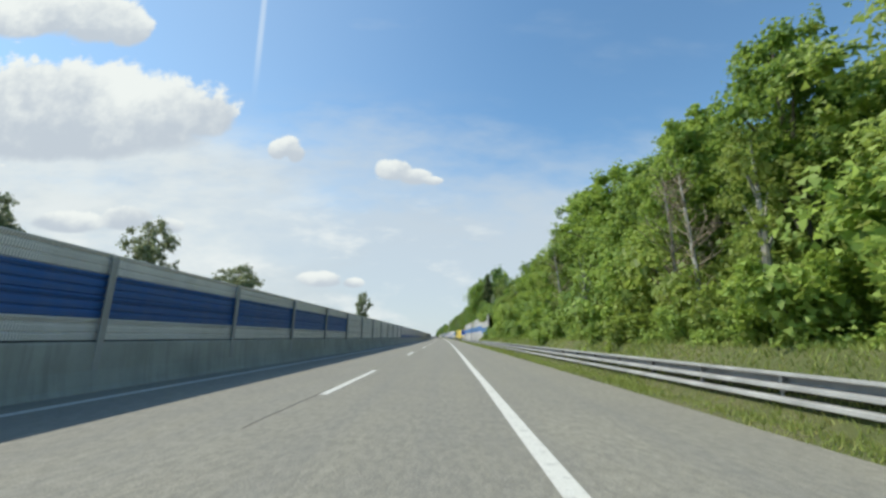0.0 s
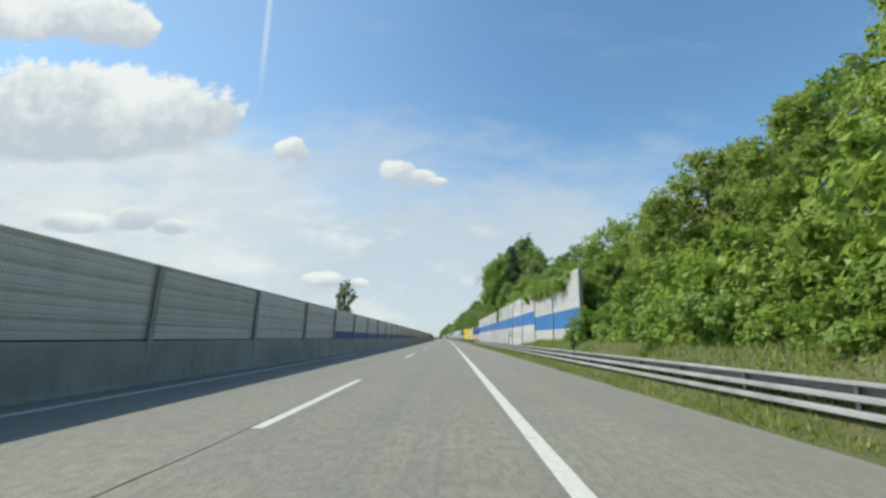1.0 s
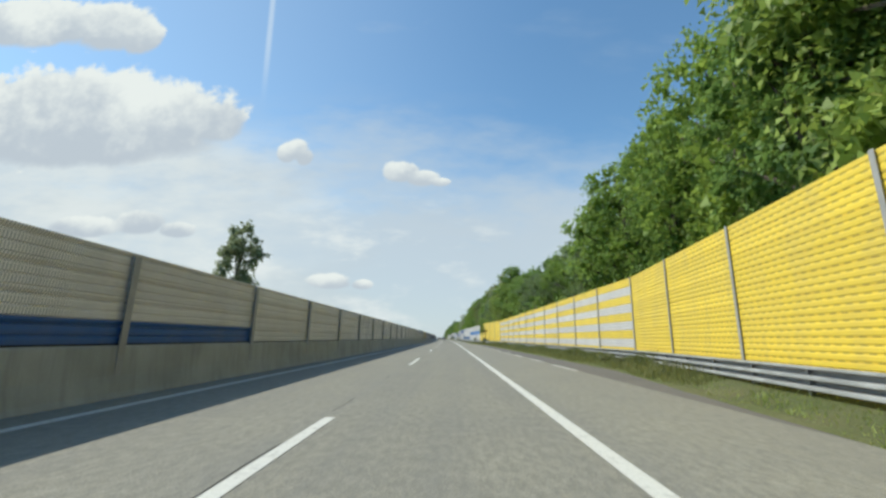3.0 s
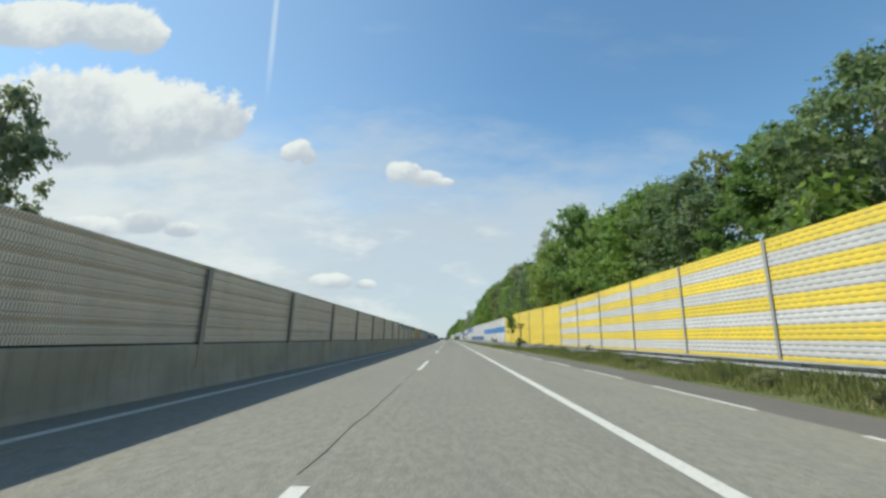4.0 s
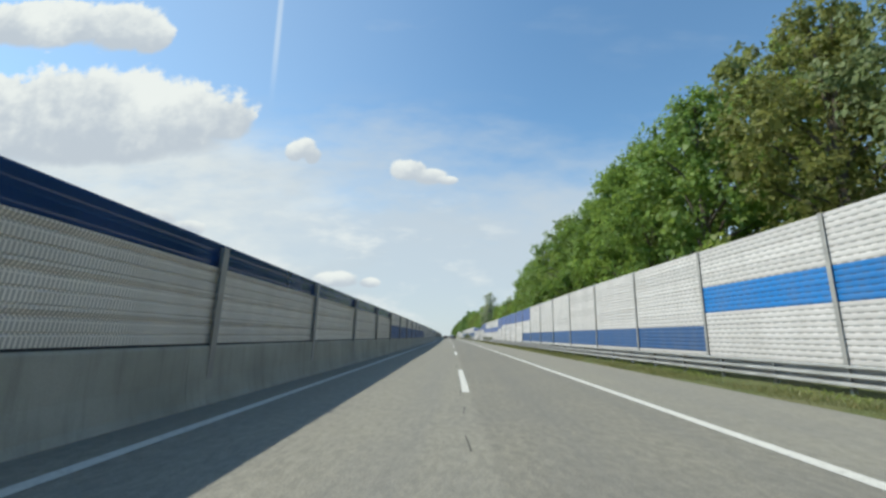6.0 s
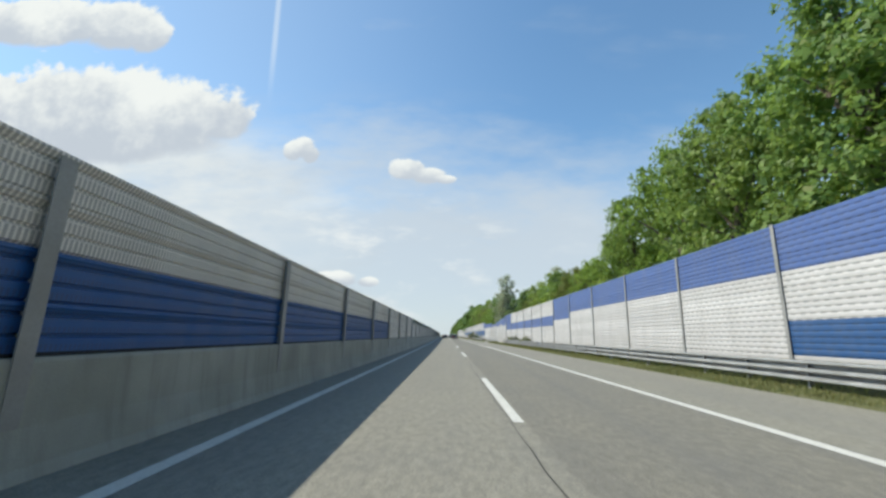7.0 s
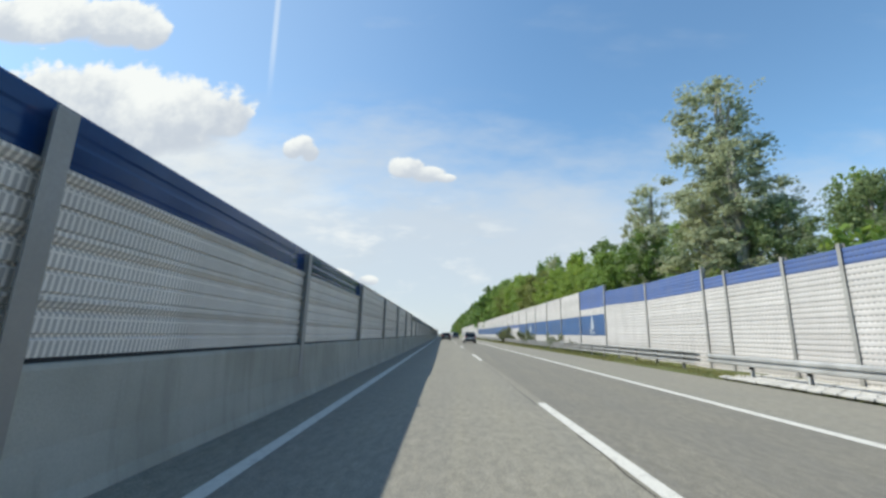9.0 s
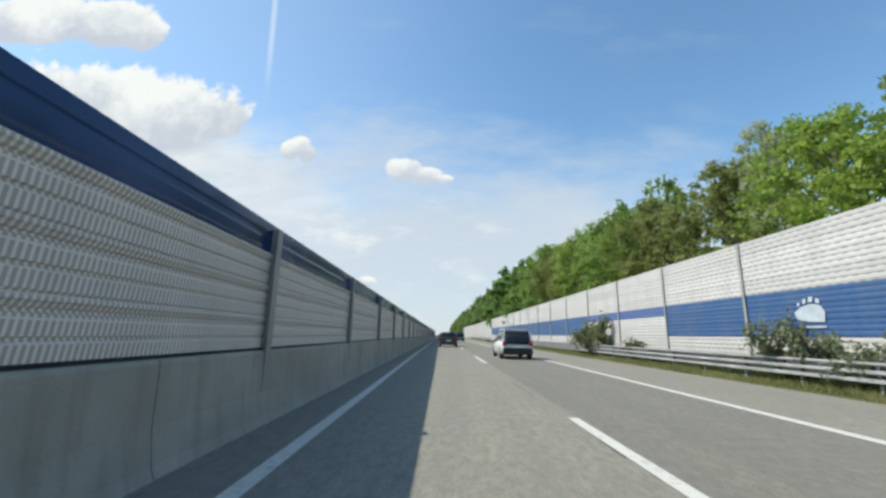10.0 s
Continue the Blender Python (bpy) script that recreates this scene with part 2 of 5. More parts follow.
def panel_material(name, base, slots=0.55, rough=0.5, pitch=0.155, gap=0.30, tall=0.24, stagger=0.5):
    """Painted metal cassette: rows of small dark slots in the ribs, dirt runs, each cassette a little different."""
    m = Nodes(name)
    p = m.where()
    x, y, z = m.split(p)
    obj = m.put("ShaderNodeTexCoord").outputs["Object"]
    ox, oy, oz = m.split(obj)
    row = m.calc("FRACT", m.calc("MULTIPLY", oz, 1 / pitch))
    step = m.calc("FRACT", m.calc("ADD", m.calc("MULTIPLY", oy, 1 / gap), m.calc("MULTIPLY", m.calc("FLOOR", m.calc("MULTIPLY", oz, 1 / pitch)), stagger)))
    slot = m.calc("MULTIPLY", m.calc("LESS_THAN", row, tall), m.calc("LESS_THAN", step, 0.55))
    rnd = m.put("ShaderNodeObjectInfo").outputs["Random"]
    grime = m.noise(m.stretch(p, (0.6, 0.6, 0.18)), 3.0, 6, 0.6)
    fine = m.noise(p, 26.0, 3)
    c = m.mix(rnd, tone(base, 0.90), tone(base, 1.06))
    c = m.mix(m.ramp(grime, 0.42, 0.74, 0, 0.50), c, tone(tuple(0.6 * v + 0.4 * w for v, w in zip(base, (0.30, 0.28, 0.24))), 0.85))
    c = m.mix(m.ramp(fine, 0.4, 0.7, 0, 0.12), c, tone(base, 0.7))
    c = m.mix(m.calc("MULTIPLY", slot, slots), c, tuple(0.05 + 0.10 * v for v in base))
    m.bump(m.calc("SUBTRACT", m.calc("MULTIPLY", fine, 0.2), slot), 0.5, 0.006)
    return m.done(c, rough)


def leaf_material(name, dark, light, dry=(0.16, 0.14, 0.04)):
    m = Nodes(name)
    isl = m.put("ShaderNodeNewGeometry").outputs["Random Per Island"]
    rnd = m.put("ShaderNodeObjectInfo").outputs["Random"]
    patch = m.noise(m.where(), 0.8, 5, 0.65)
    c = m.mix(m.calc("POWER", isl, 1.5), tone(dark, 0.85), tone(light, 1.15))
    c = m.mix(m.ramp(patch, 0.38, 0.66, 0, 0.6), c, light)
    c = m.mix(m.ramp(rnd, 0.0, 0.45, 0.55, 0.0), c, tone((dark[0] * 0.8, dark[1], dark[2] * 1.25), 0.85))
    c = m.mix(m.ramp(rnd, 0.6, 1.0, 0.0, 0.45), c, (0.23, 0.215, 0.075))
    c = m.mix(m.ramp(isl, 0.95, 0.96, 0, 0.6), c, dry)
    m.done(c, 0.55)
    m.bsdf.inputs["Specular IOR Level"].default_value = 0.35
    tr = m.put("ShaderNodeBsdfTranslucent", Color=m.mix(0.5, c, tone(light, 1.5)))
    add = m.put("ShaderNodeMixShader", Fac=0.42)
    m.t.links.new(m.bsdf.outputs[0], add.inputs[1]), m.t.links.new(tr.outputs[0], add.inputs[2])
    m.t.links.new(add.outputs[0], m.t.nodes["Material Output"].inputs[0])
    return m.mat


def bark_material(name, base):
    m = Nodes(name)
    p = m.where()
    n = m.noise(m.stretch(p, (6, 6, 1.2)), 3.0, 6, 0.65)
    c = m.mix(m.ramp(n, 0.3, 0.7), tone(base, 0.5), tone(base, 1.3))
    m.bump(n, 0.6, 0.03)
    return m.done(c, 0.9)


def earth_material(name, a, b, c2):
    m = Nodes(name)
    p = m.where()
    n1, n2, n3 = m.noise(p, 0.5, 6), m.noise(p, 9.0, 5, 0.7), m.noise(p, 60.0, 2)
    c = m.mix(m.ramp(n2, 0.3, 0.7), a, b)
    c = m.mix(m.ramp(n1, 0.45, 0.68, 0, 0.7), c, c2)
    c = m.mix(m.ramp(n3, 0.35, 0.7, 0, 0.5), c, tone(a, 0.6))
    m.bump(m.calc("ADD", n2, n3), 0.8, 0.06)
    return m.done(c, 0.95)


def concrete_material():
    m = Nodes("cast_concrete")
    p = m.where()
    runs = m.noise(m.stretch(p, (1, 1.4, 0.12)), 4.0, 6, 0.6)
    blot, grit = m.noise(p, 0.8, 6), m.noise(p, 45.0, 4)
    c = m.mix(m.ramp(blot, 0.3, 0.7), (0.31, 0.30, 0.25), (0.46, 0.445, 0.38))
    c = m.mix(m.ramp(runs, 0.5, 0.75, 0, 0.5), c, (0.20, 0.185, 0.15))
    c = m.mix(m.ramp(grit, 0.3, 0.7, 0, 0.25), c, (0.25, 0.24, 0.21))
    m.bump(grit, 0.35, 0.01)
    return m.done(c, 0.9)


M_ROAD, M_BAY, M_LINE = road_material(), dark_road_material(), paint_line_material()
M_CONC = concrete_material()
M_TAR = surface("joint_tar", (0.035, 0.033, 0.03), 0.8)
M_GRASSG = earth_material("verge_grass", (0.095, 0.120, 0.034), (0.160, 0.170, 0.055), (0.205, 0.180, 0.088))
M_FIELD = earth_material("field", (0.05, 0.075, 0.02), (0.09, 0.11, 0.035), (0.11, 0.11, 0.05))
M_STEEL = surface("galvanised_steel", (0.43, 0.425, 0.41), 0.6, 1.5, 30, 0.2, 0.05, 0.2)
M_POST = surface("post_steel", (0.36, 0.345, 0.32), 0.55, 1.2, 30, 0.18, 0.08, 0.2)
M_WHITE = panel_material("white_panel", (0.562, 0.530, 0.505), 0.52)
M_GREY = panel_material("pale_grey_panel", (0.88, 0.82, 0.74), 0.52, pitch=0.14667, gap=0.050, tall=0.90, stagger=0.0)
M_BLUE = panel_material("bright_blue_panel", (0.010, 0.165, 0.46), 0.60)
M_INDIGO = panel_material("indigo_panel", (0.080, 0.135, 0.325), 0.55)
M_DEEP = panel_material("deep_blue_panel", (0.034, 0.098, 0.240), 0.45)
M_NAVY = panel_material("navy_panel", (0.018, 0.105, 0.33), 0.40, pitch=0.14667, gap=0.046, tall=0.60, stagger=0.0)
M_NAVY_FLAT = surface("smooth_navy_sheet", (0.011, 0.042, 0.140), 0.16, 0.8, 20, 0.18, 0.02)
M_YELLOW = panel_material("yellow_panel", (0.75, 0.535, 0.055), 0.45)
M_OCHRE = panel_material("ochre_panel", (0.90, 0.60, 0.055), 0.45, pitch=0.14667, gap=0.046, tall=0.60, stagger=0.0)
M_BEIGE = surface("beige_door_paint", (0.56, 0.44, 0.24), 0.55)
M_SIGNBLUE = surface("sign_blue", (0.012, 0.085, 0.46), 0.35, 2, 30, 0.06, 0.02)
M_SIGNGREEN = surface("sign_green", (0.010, 0.235, 0.110), 0.35, 2, 30, 0.06, 0.02)
M_SIGNWHITE = surface("sign_white", (0.80, 0.80, 0.79), 0.35, 2, 30, 0.05, 0.02)
M_DULLWHITE = surface("weathered_white_sheet", (0.50, 0.54, 0.58), 0.55, 3, 30, 0.18, 0.05)
M_BROWN = surface("brown_sign_back", (0.085, 0.062, 0.045), 0.6)
M_LEAF_A = leaf_material("leaf_green", (0.070, 0.142, 0.030), (0.290, 0.395, 0.085))
M_LEAF_B = leaf_material("leaf_yellowgreen", (0.090, 0.165, 0.030), (0.350, 0.450, 0.090))
M_LEAF_C = leaf_material("leaf_deep", (0.052, 0.114, 0.032), (0.205, 0.305, 0.078))
M_NEEDLE = leaf_material("needles", (0.030, 0.062, 0.026), (0.085, 0.135, 0.055))
M_LEAF_O = leaf_material("leaf_olive", (0.085, 0.112, 0.030), (0.270, 0.295, 0.085))
M_LEAF_G = leaf_material("leaf_greygreen", (0.070, 0.112, 0.048), (0.235, 0.300, 0.130))
M_LEAF_S = leaf_material("leaf_silver", (0.105, 0.125, 0.060), (0.28, 0.305, 0.165))
M_LEAF_P = leaf_material("leaf_pale", (0.220, 0.250, 0.140), (0.460, 0.480, 0.300))
M_LEAF_D = leaf_material("leaf_scrub", (0.072, 0.090, 0.044), (0.200, 0.222, 0.120))
M_BLADE = leaf_material("grass_blades", (0.165, 0.225, 0.046), (0.360, 0.400, 0.115), (0.36, 0.30, 0.12))
M_STRAW = leaf_material("straw_blades", (0.150, 0.160, 0.052), (0.330, 0.310, 0.125), (0.36, 0.28, 0.13))
M_WEED = leaf_material("weed_stalks", (0.075, 0.100, 0.030), (0.230, 0.245, 0.085), (0.32, 0.24, 0.11))
M_BARK = bark_material("bark", (0.13, 0.105, 0.08))
M_BIRCH = bark_material("pale_bark", (0.32, 0.30, 0.26))
M_TWIG = bark_material("dry_twigs", (0.30, 0.235, 0.165))
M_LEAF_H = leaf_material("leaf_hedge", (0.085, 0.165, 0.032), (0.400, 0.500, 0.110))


# ---- building helpers ----
def mesh_of(name, bm, material):
    me = bpy.data.meshes.new(name)
    bm.normal_update()
    bm.to_mesh(me)
    bm.free()
    me.materials.append(material)
    return me


def part(name, bm, material, parent, label=""):
    ob = new(name, mesh_of(name, bm, material))
    ob.parent = parent
    return tagged(ob, label)


def put(name, me, parent, m, label=""):
    """An object on shared mesh data, placed in its parent's space."""
    ob = new(name, me)
    ob.parent = parent
    ob.matrix_basis = m
    return tagged(ob, label)


def base(name, m, label, category, group="", kind=""):
    ob = new(name)
    ob.empty_display_size = 0.2
    ob.matrix_basis = m
    return tagged(ob, label, category, group, kind)


def add_box(bm, lo, hi, bevel=0.0):
    r = bmesh.ops.create_cube(bm, size=1)
    vs = r["verts"]
    for v in vs:
        v.co = Vector([lo[i] + (v.co[i] + 0.5) * (hi[i] - lo[i]) for i in range(3)])
    if bevel:
        es = list({e for v in vs for e in v.link_edges})
        bmesh.ops.bevel(bm, geom=es, offset=bevel, segments=1, affect="EDGES")


def box_bm(lo, hi, bevel=0.0):
    bm = bmesh.new()
    add_box(bm, lo, hi, bevel)
    return bm


def extrude_profile(bm, profile, places, closed=False):
    """Sweep (side, z) profile points along places (x, y); side is measured to the right of the way."""
    rings = []
    for i, (x, y) in enumerate(places):
        a, b = places[max(0, i - 1)], places[min(len(places) - 1, i + 1)]
        d = Vector((b[0] - a[0], b[1] - a[1])).normalized()
        rings.append([bm.verts.new((x + d.y * s, y - d.x * s, z)) for s, z in profile])
    n = len(profile)
    for r0, r1 in zip(rings, rings[1:]):
        for j in range(n if closed else n - 1):
            bm.faces.new((r0[j], r0[(j + 1) % n], r1[(j + 1) % n], r1[j]))
    if closed:
        bm.faces.new(rings[0]), bm.faces.new(list(reversed(rings[-1])))


def tube(bm, pts, radii, sides=8):
    """A tapered tube through points."""
    rings = []
    for i, p in enumerate(pts):
        a, b = Vector(pts[max(0, i - 1)]), Vector(pts[min(len(pts) - 1, i + 1)])
        d = (b - a).normalized()
        u = d.orthogonal().normalized()
        w = d.cross(u)
        rings.append([bm.verts.new(Vector(p) + (u * math.cos(k * 2 * math.pi / sides) + w * math.sin(k * 2 * math.pi / sides)) * radii[i]) for k in range(sides)])
    for r0, r1 in zip(rings, rings[1:]):
        for k in range(sides):
            bm.faces.new((r0[k], r0[(k + 1) % sides], r1[(k + 1) % sides], r1[k]))
    bm.faces.new(list(reversed(rings[0]))), bm.faces.new(rings[-1])


# ---- ground and road ----
Y0, Y1 = -60.0, 900.0


def setting(name, bm, material, label, category):
    ob = new(name, mesh_of(name, bm, material))
    return tagged(ob, label, category, kind="structure")


def wall_x(y):
    """How far to the side the right-hand barrier stands."""
    return float(np.interp(y, [118.3, 138.3, 193.5, 206.0, 218.6, 240.0, 262.0, 340.6, 350, 371.2, 375.4], [8.5, 11.5, 11.5, 10.2, 9.65, 9.5, 8.5, 8.5, 8.8, 9.2, 8.6]))


def verge_x(y):
    """The right edge of the paving."""
    return float(np.interp(y, [122, 134, 196, 212], [7.0, 8.75, 8.75, 7.02]))


ys_road = [Y0] + [float(v) for v in np.arange(-40, 480, 4.0)] + [520, 600, 700, 800, Y1]

bm = bmesh.new()
bmesh.ops.create_grid(bm, x_segments=2, y_segments=2, size=3000)
for v in bm.verts:
    v.co.z = -0.30
setting("ground", bm, M_FIELD, "flat green and brown fields reaching to the horizon", "ground")

bm = bmesh.new()
rows_v = [[bm.verts.new((x, y, 0.0)) for x in (-4.6, -1.5, 2.0, 5.5, 7.5)] for y in ys_road]
for r, y in zip(rows_v, ys_road):
    r[4].co.x = 7.0
for r0, r1 in zip(rows_v, rows_v[1:]):
    for j in range(4):
        bm.faces.new((r0[j], r0[j + 1], r1[j + 1], r1[j]))
setting("road", bm, M_ROAD, "worn light grey motorway surface with faint lane wear", "road")

bm = bmesh.new()
ys_bay = [122 + k * 2.0 for k in range(46)]
pairs = [(bm.verts.new((7.0, y, 0.0)), bm.verts.new((max(7.01, verge_x(y)), y, -0.01))) for y in ys_bay]
for (a, b), (c, d) in zip(pairs, pairs[1:]):
    bm.faces.new((a, b, d, c))
setting("pavement", bm, M_BAY, "dark patched asphalt of a lay-by beside the shoulder", "pavement")

# verge: from the paving up to the barrier, then a bank behind it
rng = np.random.RandomState(3)
bm = bmesh.new()
ys_verge = [float(v) for v in np.arange(-60, 470, 1.5)] + [500, 560, 640, 760, Y1]
cols = []
for y in ys_verge:
    e, w = verge_x(y), wall_x(y)
    f = float(np.interp(y, [50, 62], [1.0, 0.0]))
    g = float(np.interp(y, [66, 78], [1.0, 0.0]))
    hump = float(np.interp(y, [336, 341, 372, 377], [1, 0.35, 0.35, 1]))
    prof = [(e - 0.02 + 0.05 * rng.randn() * 0.6, -0.03), (e + 0.12, 0.035), (e + 0.45, 0.08), (w - 0.75, 0.20 * hump + 0.35 * g), (w - 0.2, 0.40 * hump + 0.75 * g), (w + 0.5, 0.46 * hump + 0.75 * g),
            (w + 2.0, 0.9 + 0.9 * f), (w + 5.0, 2.0 + 0.8 * f), (w + 14, 3.4), (w + 24, 1.8), (w + 34, -0.36)]
    cols.append([bm.verts.new((x, y, z + 0.02 * rng.randn())) for x, z in prof])
for r0, r1 in zip(cols, cols[1:]):
    for j in range(len(r0) - 1):
        bm.faces.new((r0[j], r0[j + 1], r1[j + 1], r1[j]))
setting("verge", bm, M_GRASSG, "green and straw-coloured grass verge rising to a bank", "verge")


# paved cap of a culvert beside the shoulder, laid with pale setts
bm = bmesh.new()
extrude_profile(bm, [(6.96, -0.1), (6.96, 0.075), (7.6, 0.115), (8.75, 0.16), (8.75, -0.1)], [(0, 354.6), (0, 362.6)], True)
bmesh.ops.recalc_face_normals(bm, faces=bm.faces)
cap = setting("culvert_pavement", bm, M_CONC, "pale stone setts bedded in concrete beside the shoulder", "pavement")
SETT = mesh_of("sett", box_bm((-0.105, -0.18, -0.03), (0.105, 0.18, 0.028), 0.014), surface("pale_granite", (0.50, 0.48, 0.44), 0.8, 2.0, 40, 0.2, 0.3))
r = np.random.RandomState(41)
for a in range(7):
    for b in range(20):
        x, y = 7.09 + 0.24 * a + r.uniform(-0.01, 0.01), 354.85 + 0.395 * b + 0.18 * (a % 2)
        ob = new("sett", SETT)
        ob.parent = cap
        ob.matrix_basis = pose(x, y, float(np.interp(x, [6.96, 7.6, 8.75], [0.075, 0.115, 0.16])) + r.uniform(-0.006, 0.008), r.uniform(-2, 2), r.uniform(-3, 1), r.uniform(-3, 3))


def strip(name, x, w, y0, y1, label, jitter=0.0):
    bm = bmesh.new()
    n = max(1, int((y1 - y0) / 6))
    r = np.random.RandomState(int(abs(x * 100)) + int(y0))
    prev = None
    for k in range(n + 1):
        y = y0 + (y1 - y0) * k / n
        j0, j1 = jitter * r.randn(), jitter * r.randn()
        cur = [bm.verts.new((x - w / 2 + j0, y, 0.006)), bm.verts.new((x + w / 2 + j1, y, 0.006))]
        if prev:
            bm.faces.new((prev[0], prev[1], cur[1], cur[0]))
        prev = cur
    return setting(name, bm, M_LINE, label, "road marking")


strip("edge_line_right", 3.5, 0.22, Y0, Y1, "solid white edge line painted beside the shoulder", 0.006)
strip("edge_line_left", -3.55, 0.17, Y0, Y1, "solid white edge line painted beside the concrete wall", 0.006)
dash_me = None
for k in range(-3, 48):
    bm = bmesh.new()
    y = 8.94 + 18 * k
    if dash_me is None:
        vs = [(-0.08, 0), (0.08, 0), (0.085, 2), (0.08, 4), (0.078, 6), (-0.08, 6), (-0.084, 4), (-0.08, 2)]
        v = [bm.verts.new((a, b, 0.006)) for a, b in vs]
        bm.faces.new((v[0], v[1], v[2], v[7])), bm.faces.new((v[7], v[2], v[3], v[6])), bm.faces.new((v[6], v[3], v[4], v[5]))
        dash_me = mesh_of("lane_dash", bm, M_LINE)
    else:
        bm.free()
    ob = new("lane_dash", dash_me)
    ob.location = (0, y, 0)
    tagged(ob, "white painted lane dash on grey road", "road marking", "lane dashes", "structure")

bm = bmesh.new()
v = [bm.verts.new(p) for p in ((-0.07, 0, 0.006), (0.07, 0, 0.006), (0.072, 2, 0.006), (0.07, 4, 0.006), (-0.07, 4, 0.006), (-0.068, 2, 0.006))]
bm.faces.new((v[0], v[1], v[2], v[5])), bm.faces.new((v[5], v[2], v[3], v[4]))
short_dash = mesh_of("layby_dash", bm, M_LINE)
for k in range(15):
    ob = new("layby_dash", short_dash)
    ob.location = (6.93, 133.5 + 6.0 * k, 0)
    tagged(ob, "short white dash between shoulder and dark lay-by", "road marking", "lay-by line dashes", "structure")

# the sealed joint between the lanes
bm = bmesh.new()
r = np.random.RandomState(9)
prev = None
for y in np.arange(-20, 460, 0.7):
    if r.rand() < 0.22:
        prev = None
        continue
    x, w = -0.11 + 0.012 * r.randn(), 0.004 + 0.006 * r.rand()
    cur = [bm.verts.new((x - w, y, 0.004)), bm.verts.new((x + w, y, 0.004))]
    if prev:
        bm.faces.new((prev[0], prev[1], cur[1], cur[0]))
    prev = cur
setting("trim", bm, M_TAR, "dark sealed joint between the two lanes", "road joint")


# ---- noise barriers ----
def ribbed_panel(name, material, h, ribs, deep=0.010):
    """A cassette 5 m long along y, front towards +x, with trapezoid ribs."""
    bm = bmesh.new()
    p = h / ribs
    prof = [(-0.09, 0.0), (-0.012, 0.0), (-0.012, 0.008), (0.0, 0.008)]
    for k in range(ribs):
        z = k * p
        prof += [(0.0, z + 0.22 * p), (deep, z + 0.36 * p), (deep, z + 0.86 * p), (0.0, z + (0.995 if k < ribs - 1 else 0.96) * p)]
    prof += [(-0.012, h - 0.003), (-0.012, h), (-0.09, h)]
    a = [bm.verts.new((x, 0, z)) for x, z in prof]
    b = [bm.verts.new((x, 5, z)) for x, z in prof]
    n = len(prof)
    for j in range(n):
        bm.faces.new((a[j], b[j], b[(j + 1) % n], a[(j + 1) % n]))
    bm.faces.new(a), bm.faces.new(list(reversed(b)))
    bmesh.ops.recalc_face_normals(bm, faces=bm.faces)
    return mesh_of(name, bm, material)


def grooved_panel(name, material, h, deep=0.034, lip=0.016):
    """A median cassette 5 m long along y, front towards +x: three broad ribs parted by two narrow grooves."""
    bm = bmesh.new()
    prof = [(-0.09, 0.0), (0.0, 0.0), (0.0, 0.006), (deep - 0.010, 0.022)]
    for z in (0.375 * h, 0.772 * h):
        prof += [(deep, z - 0.026), (0.004, z - 0.012), (0.0, z + 0.008), (deep - 0.010, z + 0.017)]
    prof += [(deep, h - 0.060), (deep + lip, h - 0.042), (deep + lip, h - 0.012), (0.0, h - 0.004), (0.0, h), (-0.09, h)]
    a = [bm.verts.new((x, 0, z)) for x, z in prof]
    b = [bm.verts.new((x, 5, z)) for x, z in prof]
    n = len(prof)
    for j in range(n):
        bm.faces.new((a[j], b[j], b[(j + 1) % n], a[(j + 1) % n]))
    bm.faces.new(a), bm.faces.new(list(reversed(b)))
    bmesh.ops.recalc_face_normals(bm, faces=bm.faces)
    return mesh_of(name, bm, material)


def smooth_panel(name, material, h):
    bm = box_bm((-0.05, 0, 0.004), (0.012, 5, h - 0.004), 0.004)
    return mesh_of(name, bm, material)


def h_post(name, h, material, half=0.08):
    """Rolled H-section post standing at the origin, flange towards +x."""
    bm = bmesh.new()
    prof = [(-0.10, -half), (-0.085, -half), (-0.085, -0.008), (0.045, -0.008), (0.045, -half), (0.06, -half), (0.06, half), (0.045, half), (0.045, 0.008), (-0.085, 0.008), (-0.085, half), (-0.10, half)]
    a = [bm.verts.new((x, y, 0)) for x, y in prof]
    b = [bm.verts.new((x, y, h)) for x, y in prof]
    n = len(prof)
    for j in range(n):
        bm.faces.new((a[j], a[(j + 1) % n], b[(j + 1) % n], b[j]))
    bm.faces.new(list(reversed(a))), bm.faces.new(b)
    bmesh.ops.recalc_face_normals(bm, faces=bm.faces)
    return mesh_of(name, bm, material)


LH, RH = 0.44, 0.465
PL = {k: grooved_panel("panel", m, LH) for k, m in (("g", M_GREY), ("n", M_NAVY), ("o", M_OCHRE))}
PL["f"] = ribbed_panel("panel", M_NAVY_FLAT, LH, 2, 0.004)
PR = {k: ribbed_panel("panel", m, RH, 3) for k, m in (("d", M_DEEP), ("w", M_WHITE), ("b", M_BLUE), ("i", M_INDIGO), ("y", M_YELLOW))}
POST_L, POST_R = h_post("post", 2.23, M_POST), h_post("post", 4.50, M_POST, 0.058)


def along(p0, p1, z):
    """Pose with local y from p0 to p1, stretched to their distance from 5 m."""
    d = Vector((p1[0] - p0[0], p1[1] - p0[1], 0))
    ang = math.atan2(-d.x, d.y)
    return Matrix.Translation((p0[0], p0[1], z)) @ Matrix.Rotation(ang, 4, "Z") @ Matrix.Diagonal((1, d.length / 5.0, 1, 1))


